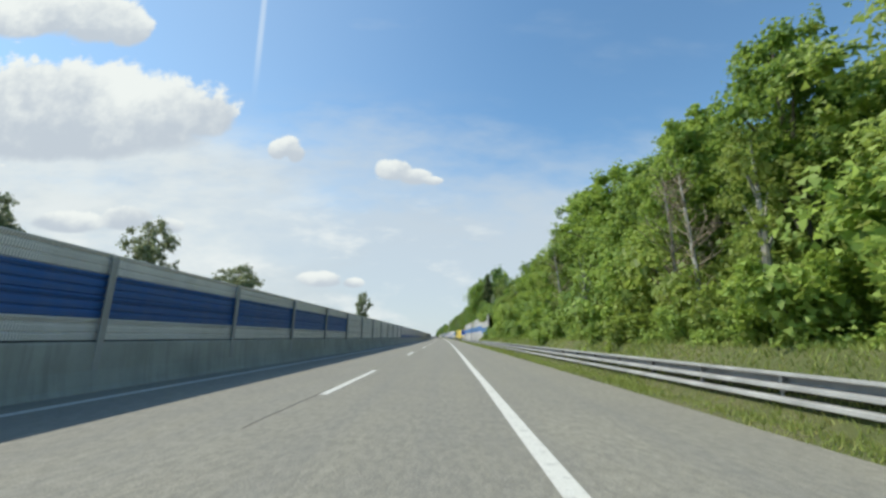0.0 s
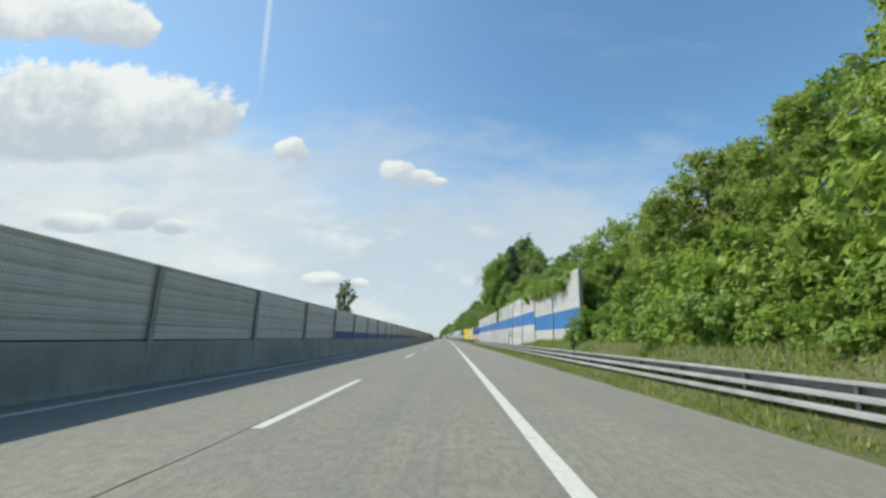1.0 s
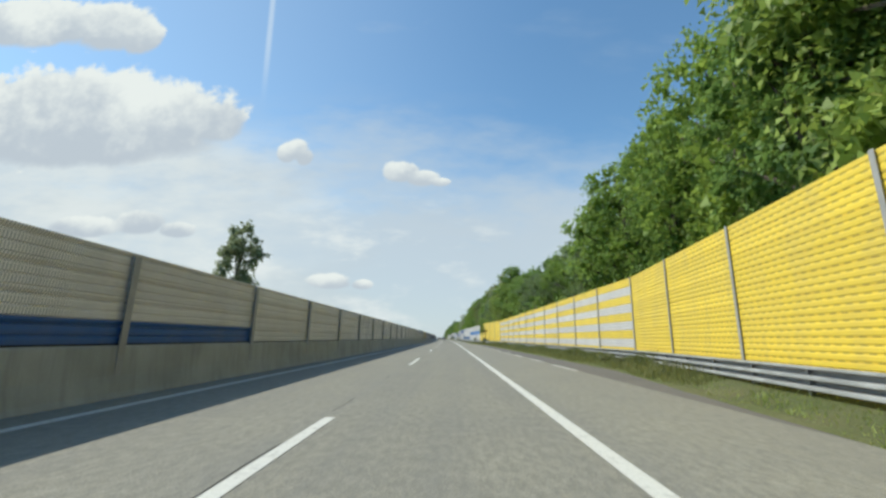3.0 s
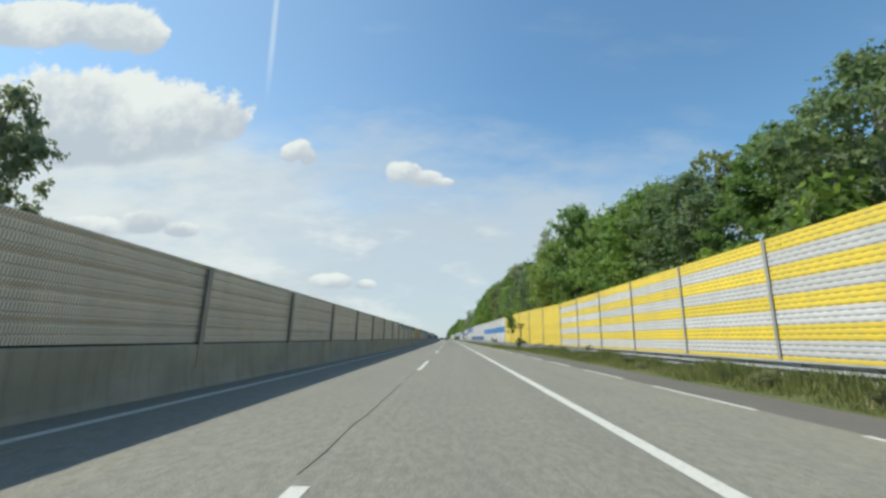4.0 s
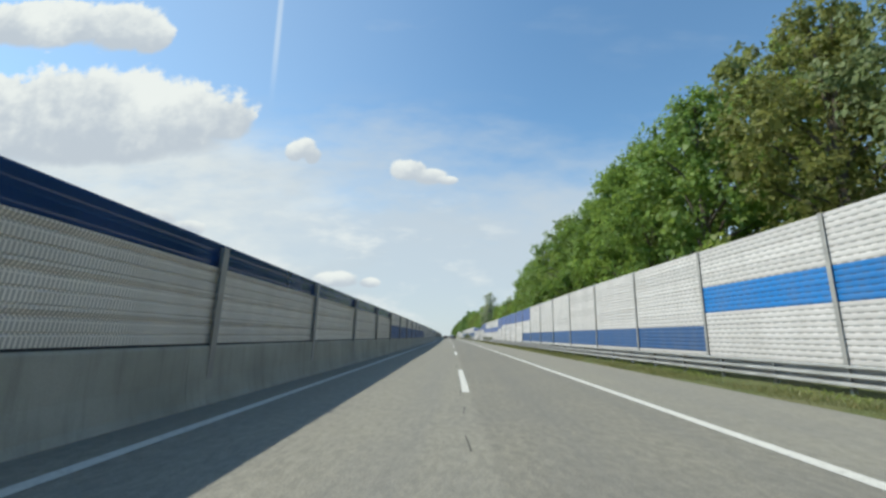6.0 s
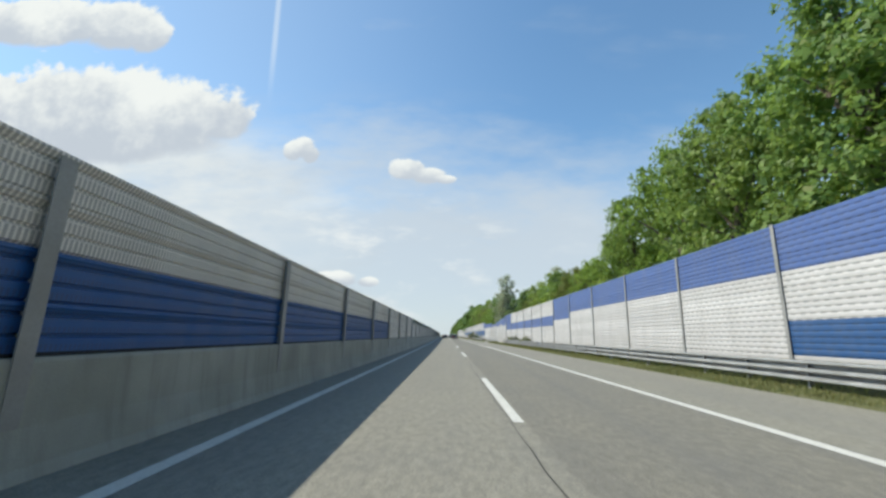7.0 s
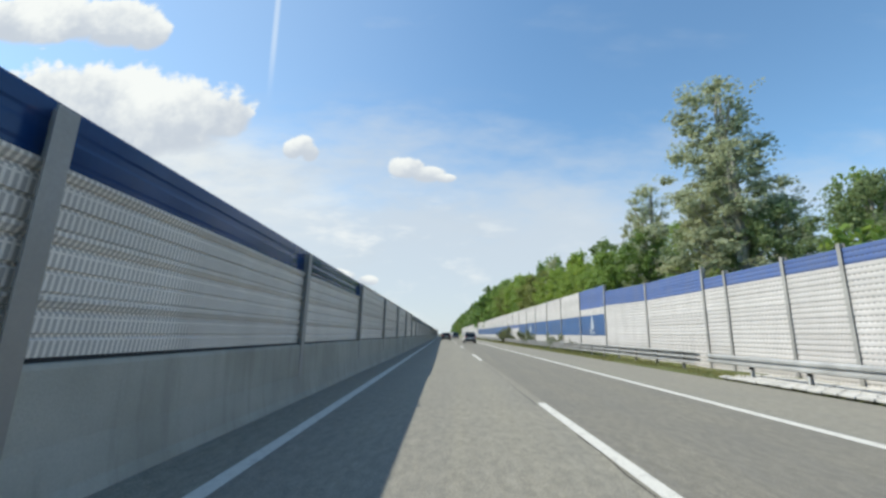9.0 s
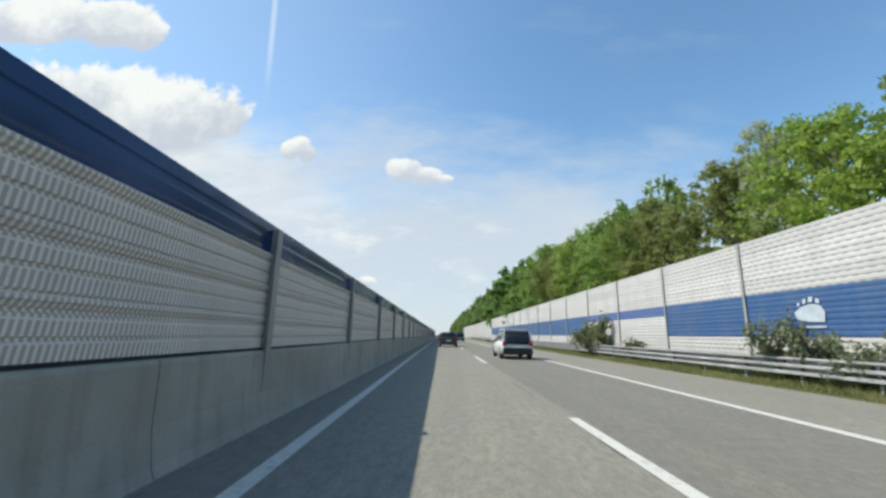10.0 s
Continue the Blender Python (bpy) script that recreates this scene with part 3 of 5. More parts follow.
def left_rows(y):
    """Cassette kinds from the lowest to the highest at a place along the median barrier."""
    if y < 30: return "gnng"
    if y < 64.5: return "gggg"
    if y < 130: return "nggg"
    if y < 200: return "gggg"
    if y < 220: return "gggf"
    if y < 231.0: return "oooo"
    if y < 262: return "gggf"
    if y < 296.5: return "nngg"
    if y < 311.5: return "gggg"
    if y < 362: return "gggf"
    if y < 383: return "gggg"
    if y < 470: return "gggf"
    return "gggg"


LX = -4.5
# black strip standing in for the shadow line between panels and concrete
SHADOW_STRIP = mesh_of("seal", box_bm((-0.10, 0.0, 0.925), (0.035, 5.0, 0.972), 0.004), surface("shadow_line_black", (0.02, 0.02, 0.02), 0.8))
LEFT_TEXT = {"gnng": "grey ribbed noise barrier with a navy band, on concrete", "gggg": "pale grey ribbed metal noise barrier on concrete base",
             "nggg": "grey ribbed noise barrier with navy bottom row", "gggf": "grey ribbed noise barrier topped with smooth navy sheets",
             "oooo": "ochre yellow ribbed noise barrier in shade on concrete", "nngg": "grey ribbed noise barrier with navy lower half"}
posts_left = [68.9 + 5.03 * k for k in range(-24, 30)] + [219.8, 224.7, 225.7, 230.5, 235.6] + [240.6 + 5.06 * k for k in range(7)]
posts_left += [276.05 + 4.97 * k for k in range(8)] + [315.8 + 5.1 * k for k in range(4)] + [336.2 + 5.15 * k for k in range(4)] + [356.7 + 5.06 * k for k in range(40)]
section = None
for y0, y1 in zip(posts_left, posts_left[1:]):
    kinds = left_rows((y0 + y1) / 2)
    if 224 <= y0 < 225.2: kinds = "door"
    if section is None or section[0] != kinds:
        ob = base("noise_barrier", pose(LX, y0, 0), LEFT_TEXT.get(kinds, "beige door leaf set into the ochre noise barrier"), "noise barrier", "median noise barrier")
        section = (kinds, ob, y0)
    ob, s0 = section[1], section[2]
    put("post", POST_L, ob, pose(0.06, y0 - s0, 0.40), "grey steel post")
    m = along((0, y0 - s0), (0, y1 - s0), 0.0)
    put("seal", SHADOW_STRIP, ob, m, "black strip imitating the shadow line under the panels")
    if kinds == "door":
        m = along((0, 0.0), (0, y1 - y0), 0.95)
        put("panel", smooth_panel("panel", M_BEIGE, 1.75), ob, m, "beige door leaf")
        continue
    for k, c in enumerate(kinds):
        put("panel", PL[c], ob, along((0, y0 - s0), (0, y1 - s0), 0.95 + LH * k))

# concrete base of the median barrier, in cast lengths
bm = bmesh.new()
prof = [(-0.55, -0.05), (-0.50, 0.93), (-0.04, 0.945), (0.085, 0.935), (0.10, 0.90), (0.115, 0.40), (0.16, 0.10), (0.20, 0.0), (0.20, -0.05)]
conc_len = 10.0
extrude_profile(bm, prof, [(0, 0.008), (0, conc_len - 0.008)], True)
bmesh.ops.recalc_face_normals(bm, faces=bm.faces)
CONC = mesh_of("concrete_wall", bm, M_CONC)
for k in range(-6, 61):
    ob = new("concrete_wall", CONC)
    ob.matrix_basis = pose(LX, 10.0 * k, 0)
    tagged(ob, "stained grey cast concrete base wall beside the road", "concrete wall", "concrete base wall lengths", "structure")


def right_rows(y):
    """Nine cassette kinds from the lowest to the highest along the right-hand barrier."""
    if y < 68.3: return "wwwbbwwww"
    if 88.3 < y < 90.6: return "wwwwbb"
    if y < 118.3: return "wwwwbbwww"
    if y < 138.3: return "yyyyyyyyy"
    if y < 193.5: return "ywywywywy"
    if y < 218.6: return "yyyyyyyyy"
    if y < 251: return "wwwwbbwww"
    if y < 279: return "wddwwwwww"
    if y < 284.2: return "wddwwwiii"
    if y < 304.5: return "wwwwwwiii"
    if y < 309.5: return "wwwwwiiii"
    if y < 334.2: return "wwwwiiwww"
    if y < 339: return "wwwwiiiii"
    if y < 344.5: return "wwwwwwiii"
    if 355.1 < y < 366.1: return "wwwwwwwwi"
    if y < 375.4: return "wwwwwwwii"
    if y < 380.1: return "wwdddwiii"
    if y < 405.5: return "wwdddwwww"
    if y < 418: return "wwwwiwwww"
    if y < 470: return "wwdddwwww"
    return "wwwwwwwww"


def right_drop(y):
    """How far the barrier's top sinks below its usual height."""
    return float(np.interp(y, [340.4, 340.6, 344.4, 355.0, 355.2, 366.0, 366.2, 375.3, 375.4], [0, 0.12, 0.25, 0.62, 0.85, 0.85, 0.42, 0.42, 0]))


RIGHT_TEXT = {"w": "white ribbed metal noise barrier behind the guard rail", "b": "white ribbed noise barrier with a bright blue band",
              "y": "bright yellow ribbed metal noise barrier", "i": "white ribbed noise barrier with an indigo blue band"}
posts_right = [58.3, 63.3, 68.3, 73.3, 78.3] + [80.8 + 2.5 * k for k in range(8)] + [103.3, 108.3, 113.3, 118.3]
posts_right += [118.3 + 5.0 * k for k in range(1, 5)] + [138.3 + 5.04 * k for k in range(1, 12)] + [198.7, 203.6, 208.6, 213.6, 218.6]
posts_right += [224.15, 229.2, 234.2, 239.1, 244.0, 249.0] + [254.05 + 5.06 * k for k in range(6)] + [284.4, 289.5, 294.55, 299.7, 304.8, 309.7, 314.5, 319.3, 324.1, 329.1, 334.2, 339.0, 340.65]
posts_right += [344.45, 349.9, 355.1, 357.5, 359.95, 361.9, 364.7, 366.1, 371.2, 375.4] + [380.25 + 5.06 * k for k in range(40)]
section = None
for y0, y1 in zip(posts_right, posts_right[1:]):
    kinds = right_rows((y0 + y1) / 2)
    x0, x1 = wall_x(y0), wall_x(y1)
    if section is None or section[0] != kinds:
        key = "y" if kinds.startswith("yy") else ("i" if "i" in kinds or "d" in kinds else ("b" if "b" in kinds else "w"))
        text = "yellow and white striped ribbed metal noise barrier" if kinds == "ywywywywy" else RIGHT_TEXT[key]
        ob = base("noise_barrier", pose(x0, y0, 0), text, "noise barrier", "roadside noise barrier")
        section = (kinds, ob, x0, y0)
    ob, sx, sy = section[1:]
    turn = math.atan2(-(x1 - x0), y1 - y0)
    drop = right_drop((y0 + y1) / 2)
    put("post", POST_R, ob, Matrix.Translation((x0 - sx - 0.0, y0 - sy, 0.12 - drop * 0.85)) @ Matrix.Rotation(turn + math.pi, 4, "Z"), "grey steel post")
    low_ground = 336 < y0 < 376
    for k, c in enumerate("w" + kinds if low_ground else kinds, -1 if low_ground else 0):
        if 0.42 + RH * k - drop < -0.45:
            continue
        put("panel", PR[c], ob, along((x1 - sx, y1 - sy), (x0 - sx, y0 - sy), 0.42 + RH * k - drop))
    bm = bmesh.new()
    m = along((x1 - sx, y1 - sy), (x0 - sx, y0 - sy), 0.0)
    add_box(bm, (-0.06, 0.09, -0.1), (-0.02 if low_ground else 0.02, 4.91, 0.42), 0.01)
    put("plinth", mesh_of("plinth", bm, M_CONC), ob, m, "concrete plinth")
ob = new("post", POST_R)
ob.matrix_basis = pose(8.5, posts_right[-1], 0.12, 0, 0, 180)
tagged(ob, "grey steel end post of the noise barrier", "post")


# ---- guard rail ----
RAIL = [(0.0, 0.340), (-0.10, 0.346), (-0.135, 0.362), (-0.135, 0.418), (-0.10, 0.432), (0.10, 0.440), (0.106, 0.532), (-0.10, 0.541), (-0.135, 0.556), (-0.135, 0.606), (-0.10, 0.620), (0.10, 0.628), (0.106, 0.722), (-0.07, 0.735), (-0.115, 0.750), (-0.115, 0.788), (-0.07, 0.80), (-0.03, 0.80)]


def rail_x(y):
    return float(np.interp(y, [118, 136, 193, 206, 219, 240, 262], [7.62, 10.75, 10.75, 9.45, 8.75, 8.45, 7.62]))


TWO_WAVE = [(0.0, 0.43), (-0.02, 0.44), (-0.09, 0.465), (-0.095, 0.525), (-0.02, 0.56), (-0.005, 0.585), (-0.005, 0.605), (-0.09, 0.635), (-0.095, 0.695), (-0.02, 0.73), (0.0, 0.745)]


def guard_rail(y0, y1, label, dip=False, wave=RAIL):
    """Galvanised beam with three waves on posts every two metres."""
    ob = base("guard_rail", pose(rail_x(y0), y0, 0), label, "guard rail", "roadside guard rail")
    steps = max(2, int((y1 - y0) / 4))
    places = [(rail_x(y0 + (y1 - y0) * k / steps) - rail_x(y0), (y1 - y0) * k / steps) for k in range(steps + 1)]
    bm = bmesh.new()
    prof = wave + [(s + 0.006, z) for s, z in reversed(wave)]
    extrude_profile(bm, prof, places, True)
    if dip:
        for v in bm.verts:
            f = min(1.0, max(0.0, (8.0 - v.co.y) / 8.0))
            v.co.z -= 0.42 * f * f
            v.co.x += 0.25 * f * f
    bmesh.ops.recalc_face_normals(bm, faces=bm.faces)
    part("beam", bm, M_STEEL, ob, "waved galvanised beam")
    n = int((y1 - y0) / 2)
    for k in range(n):
        y = 1.0 + 2.0 * k
        if dip and y < 3:
            continue
        if dip:
            put("spacer", SPACER, ob, pose(rail_x(y0 + y) - rail_x(y0), y, -0.42 * max(0.0, (8.0 - y) / 8.0) ** 2), "dark steel spacer block")
        put("post", RAILPOST, ob, pose(rail_x(y0 + y) - rail_x(y0) + 0.06, y, -0.1))
    return ob


bm = bmesh.new()
vs = [(-0.05, -0.03), (-0.045, -0.03), (-0.045, 0.025), (0.045, 0.025), (0.045, -0.03), (0.05, -0.03), (0.05, 0.03), (-0.05, 0.03)]
a = [bm.verts.new((x, y, 0)) for x, y in vs]
b = [bm.verts.new((x, y, 0.84)) for x, y in vs]
for j in range(8):
    bm.faces.new((a[j], a[(j + 1) % 8], b[(j + 1) % 8], b[j]))
bm.faces.new(list(reversed(a))), bm.faces.new(b)
bmesh.ops.recalc_face_normals(bm, faces=bm.faces)
RAILPOST = mesh_of("post", bm, M_STEEL)
SPACER = mesh_of("spacer", box_bm((0.008, -0.06, 0.36), (0.05, 0.06, 0.70), 0.006), M_TAR)
for y0, y1 in ((-40, 60), (60, 130), (130, 200), (200, 270), (270, 337)):
    guard_rail(y0, y1, "weathered galvanised three-wave guard rail on steel posts")
guard_rail(343.0, 363.9, "galvanised two-wave guard rail with a lowered start", True, TWO_WAVE)
guard_rail(364.6, 425, "weathered galvanised three-wave guard rail on steel posts")
guard_rail(425, 520, "weathered galvanised three-wave guard rail on steel posts")


# ---- plants ----
def leaf_cloud(rng, centres, radii, count, size, droop=0.0, flatness=0.55, corners=3, tufts=11):
    """Many small leaves gathered in tufts round lumps, with larger ones deep inside; returns vertices and faces."""
    centres, radii = np.array(centres), np.array(radii)
    w = radii[:, 0] * radii[:, 1]
    # tufts sit on the skin of each lump, more of them above than below
    td = rng.randn(len(centres), tufts, 3)
    td[:, :, 2] += 0.35
    td /= np.linalg.norm(td, axis=2)[:, :, None]
    tc = centres[:, None] + td * radii[:, None] * rng.uniform(0.62, 1.02, (len(centres), tufts, 1))
    tr = radii[:, None] * rng.uniform(0.28, 0.50, (len(centres), tufts, 1))
    pick = rng.choice(len(centres), count, p=w / w.sum())
    k = rng.randint(0, tufts, count)
    d = rng.randn(count, 3)
    d /= np.linalg.norm(d, axis=1)[:, None]
    pos = tc[pick, k] + d * tr[pick, k] * (rng.rand(count, 1) ** 0.45)
    out = 0.45 * td[pick, k] + 0.55 * d
    inner = rng.rand(count) < 0.20
    pos[inner] = centres[pick[inner]] + d[inner] * radii[pick[inner]] * rng.uniform(0.15, 0.55, (inner.sum(), 1))
    pos[:, 2] -= droop * rng.rand(count)
    n = out * 0.75 + rng.randn(count, 3) * flatness + np.array([-0.42, -0.10, 0.62])
    n /= np.linalg.norm(n, axis=1)[:, None]
    u = np.cross(n, rng.randn(count, 3))
    u /= np.linalg.norm(u, axis=1)[:, None]
    v = np.cross(n, u)
    s = (size * rng.uniform(0.6, 1.3, count) * np.where(inner, 1.8, 1.0))[:, None]
    a, b = pos - u * s * 0.5, pos + u * s * 0.5
    c, e = pos + v * s * 0.36 - n * s * 0.10, pos - v * s * 0.36 - n * s * 0.10
    if corners == 3:
        a, b, c = pos + u * s * 0.6, pos - u * s * 0.35 + v * s * 0.46, pos - u * s * 0.35 - v * s * 0.46
        return np.stack([a, b, c], 1).reshape(-1, 3), np.arange(count * 3).reshape(-1, 3)
    return np.stack([a, e, b, c], 1).reshape(-1, 3), np.arange(count * 4).reshape(-1, 4)


def np_mesh(name, verts, faces, material):
    me = bpy.data.meshes.new(name)
    me.from_pydata(verts.tolist(), [], faces.tolist())
    me.materials.append(material)
    me.update()
    return me


def broadleaf(seed, h, spread, low, count, size, leaf, bark, lumps=60):
    """Meshes of a broad-leaved tree: trunk with limbs, and an uneven crown. low: where the crown begins, as a share of h."""
    rng = np.random.RandomState(seed)
    bm = bmesh.new()
    trunk = [(0, 0, -0.4), (0.05 * rng.randn(), 0.05 * rng.randn(), h * 0.25), (0.15 * rng.randn(), 0.15 * rng.randn(), h * 0.55), (0.2 * rng.randn(), 0.2 * rng.randn(), h * 0.9)]
    r0 = 0.022 * h
    marks = [trunk[0][2] + (trunk[-1][2] - trunk[0][2]) * k / 13 for k in range(14)]
    spine = [tuple(float(np.interp(q, [p[2] for p in trunk], [p[j] for p in trunk])) for j in (0, 1)) + (q,) for q in marks]
    tube(bm, spine, [float(np.interp(q, [p[2] for p in trunk], [r0 * 1.25, r0, r0 * 0.65, r0 * 0.15])) for q in marks], 8)
    stock = list(bm.verts)
    centres, radii = [], []
    for k in range(lumps):
        f = (k + 0.5) / lumps
        z = h * (low + (1 - low) * f ** 0.9) * 0.95
        girth = spread * (math.sin(math.pi * min(1, 0.22 + 0.74 * f)) ** 0.6) * rng.uniform(0.45, 1.12)
        a = k * 2.4 + rng.uniform(-0.6, 0.6)
        rr = spread * rng.uniform(0.16, 0.36) * (1.0 if f < 0.8 else 0.8)
        c = (math.cos(a) * max(0, girth - rr * 0.6), math.sin(a) * max(0, girth - rr * 0.6), z)
        centres.append(c), radii.append((rr, rr, rr * rng.uniform(0.6, 0.85)))
        if k % 4 == 0:
            z0 = z * rng.uniform(0.55, 0.8)
            root = tuple(float(np.interp(z0, [q[2] for q in trunk], [q[j] for q in trunk])) for j in (0, 1))
            count_before = len(bm.verts)
            tube(bm, [(*root, z0), (c[0] * 0.5, c[1] * 0.5, z0 + (z - z0) * 0.6), c], [r0 * 0.45, r0 * 0.28, r0 * 0.08], 5)
            bm.verts.ensure_lookup_table()
            v = bm.verts[count_before]
            t = min(stock, key=lambda w: (w.co - v.co).length)
            bm.faces.new((v, t, t.link_edges[0].other_vert(t)))
    centres.append((0, 0, h * (low + 0.55 * (1 - low)))), radii.append((spread * 0.5, spread * 0.5, h * (1 - low) * 0.36))
    v, f = leaf_cloud(rng, centres, radii, count, size)
    return mesh_of("trunk", bm, bark), np_mesh("crown", v, f, leaf)


def conifer(seed, h, spread, count, size):
    rng = np.random.RandomState(seed)
    bm = bmesh.new()
    tube(bm, [(0, 0, -0.4), (0, 0, h * 0.5), (0, 0, h)], [0.02 * h, 0.012 * h, 0.01], 8)
    centres, radii = [], []
    for k in range(60):
        f = k / 60
        a = k * 2.4
        girth = spread * (1 - f) ** 0.8 * rng.uniform(0.7, 1.1)
        z = h * (0.1 + 0.9 * f)
        for g in (0.35, 0.8):
            c = (math.cos(a) * girth * g, math.sin(a) * girth * g, z - 0.25 * girth * g)
            centres.append(c), radii.append((0.22 * girth + 0.18, 0.22 * girth + 0.18, 0.16 * girth + 0.12))
        if girth > 0.5:
            tube(bm, [(0, 0, z), (math.cos(a) * girth, math.sin(a) * girth, z - 0.3 * girth)], [0.05, 0.015], 4)
    v, f = leaf_cloud(rng, centres, radii, count, size, 0.25, 0.9)
    return mesh_of("trunk", bm, M_BARK), np_mesh("crown", v, f, M_NEEDLE)


def shrub(seed, h, spread, count, size, leaf, corners=3):
    rng = np.random.RandomState(seed)
    bm = bmesh.new()
    centres, radii = [], []
    for k in range(11):
        a, g = k * 2.4, spread * math.sqrt((k + 0.5) / 11) * 0.75
        z = h * rng.uniform(0.25, 0.8) * (1 - 0.25 * g / spread)
        c = (math.cos(a) * g, math.sin(a) * g, z)
        rr = spread * rng.uniform(0.25, 0.42)
        centres.append(c), radii.append((rr, rr, min(rr, h * 0.3)))
        tube(bm, [(0.1 * math.cos(a), 0.1 * math.sin(a), -0.15), (c[0] * 0.6, c[1] * 0.6, z * 0.6), c], [0.025, 0.016, 0.006], 4)
    v, f = leaf_cloud(rng, centres, radii, count, size, corners=corners)
    return mesh_of("stem", bm, M_BARK), np_mesh("foliage", v, f, leaf)


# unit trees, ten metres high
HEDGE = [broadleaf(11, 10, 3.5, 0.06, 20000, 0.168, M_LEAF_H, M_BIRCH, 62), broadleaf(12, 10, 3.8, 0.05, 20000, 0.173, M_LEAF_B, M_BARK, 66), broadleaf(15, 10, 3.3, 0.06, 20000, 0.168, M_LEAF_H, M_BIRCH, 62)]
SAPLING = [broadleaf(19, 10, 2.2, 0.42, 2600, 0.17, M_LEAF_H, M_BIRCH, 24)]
NEAR = [broadleaf(16, 10, 3.4, 0.26, 11500, 0.176, M_LEAF_A, M_BARK, 64), broadleaf(17, 10, 3.9, 0.24, 11500, 0.180, M_LEAF_B, M_BARK, 70), broadleaf(13, 10, 3.2, 0.26, 11500, 0.170, M_LEAF_C, M_BARK, 60),
        broadleaf(14, 10, 3.6, 0.22, 11500, 0.180, M_LEAF_A, M_BARK, 66), broadleaf(18, 10, 3.3, 0.24, 11000, 0.166, M_LEAF_O, M_BARK, 62), broadleaf(20, 10, 3.6, 0.24, 11000, 0.170, M_LEAF_G, M_BIRCH, 58)]
BIRCH = [broadleaf(21, 10, 2.1, 0.20, 9000, 0.105, M_LEAF_P, M_BIRCH, 46)]
ACACIA = [broadleaf(22, 10, 3.4, 0.42, 4200, 0.24, M_LEAF_S, M_BARK, 26)]
FAR = [broadleaf(31, 10, 3.6, 0.22, 3000, 0.30, M_LEAF_A, M_BARK, 48), broadleaf(32, 10, 3.2, 0.22, 3000, 0.30, M_LEAF_C, M_BARK, 48), broadleaf(33, 10, 4.0, 0.22, 3000, 0.31, M_LEAF_B, M_BARK, 50), broadleaf(36, 10, 3.4, 0.22, 3000, 0.30, M_LEAF_O, M_BARK, 46)]
DISTANT = [broadleaf(34, 10, 3.8, 0.06, 650, 0.78, M_LEAF_A, M_BARK, 26), broadleaf(35, 10, 3.5, 0.06, 650, 0.78, M_LEAF_C, M_BARK, 26)]
SPRUCE = [conifer(41, 10, 2.2, 8000, 0.20)]
SHRUB = [shrub(51, 2.0, 1.6, 1800, 0.165, M_LEAF_A), shrub(52, 2.0, 1.8, 1800, 0.17, M_LEAF_B), shrub(53, 2.0, 1.5, 1700, 0.16, M_LEAF_C)]
HEDGE_SHRUB = [shrub(57, 2.0, 1.6, 5200, 0.105, M_LEAF_H), shrub(58, 2.0, 1.8, 5200, 0.11, M_LEAF_B), shrub(59, 2.0, 1.5, 5000, 0.10, M_LEAF_B)]
SCRUB = [shrub(54, 1.3, 0.8, 1500, 0.080, M_LEAF_D, 4), shrub(55, 1.3, 0.9, 1400, 0.085, M_LEAF_S, 4), shrub(56, 1.2, 0.7, 1300, 0.075, M_LEAF_D, 4)]


def plant(kind, meshes, names, x, y, z, sx, sz, turn, label, category, group):
    ob = base(kind, pose(x, y, z, 0, 0, turn), label, category, group)
    m = Matrix.Diagonal((sx, sx, sz, 1))
    for nm, me in zip(names, meshes):
        put(nm, me, ob, m)
    return ob


def bank_z(x, y):
    w = wall_x(y)
    f = float(np.interp(y, [50, 62], [1.0, 0.0]))
    return float(np.interp(x - w, [-0.2, 0.5, 2.0, 5.0, 14, 24], [0.4, 0.46 + 0.4 * f, 0.9 + 0.9 * f, 2.0 + 0.8 * f, 3.4, 1.8])) - 0.1


TREE_TEXT = ["leafy green broad-leaved tree on the roadside bank", "bright yellow-green leafy tree on the roadside bank", "dark green dense tree on the roadside bank", "tall spreading green tree on the roadside bank", "olive green broad-leaved tree on the roadside bank", "grey-green willow-like tree on the roadside bank"]


def tree(kinds, i, x, y, top, wide=1.0, text=None, name="tree", group="trees on the bank", z=None):
    z = bank_z(x, y) if z is None else z
    s = (top - z) / 10.0
    rng = np.random.RandomState(int(y * 7 + x * 13) % 100000)
    return plant(name, kinds[i % len(kinds)], ("trunk", "crown"), x, y, z, s * wide * rng.uniform(0.9, 1.1), s, rng.uniform(0, 360), text or TREE_TEXT[i % len(TREE_TEXT)], "tree", group)


CREST_Y = [8, 11, 16, 19, 23, 27, 40, 47, 55, 67, 74, 82, 90, 98, 104, 109, 113, 115.5, 118, 122, 126, 129, 136, 147, 158, 166, 172, 180, 185, 188, 191, 194, 197, 200, 202, 205, 208, 210, 214, 218, 222, 225, 227, 228.5, 231, 236, 246, 256, 268, 284, 290, 296, 301, 304, 306, 309, 311, 316, 322, 328, 337, 346, 352, 364, 376, 398, 402, 406, 412, 417, 424, 433, 470]
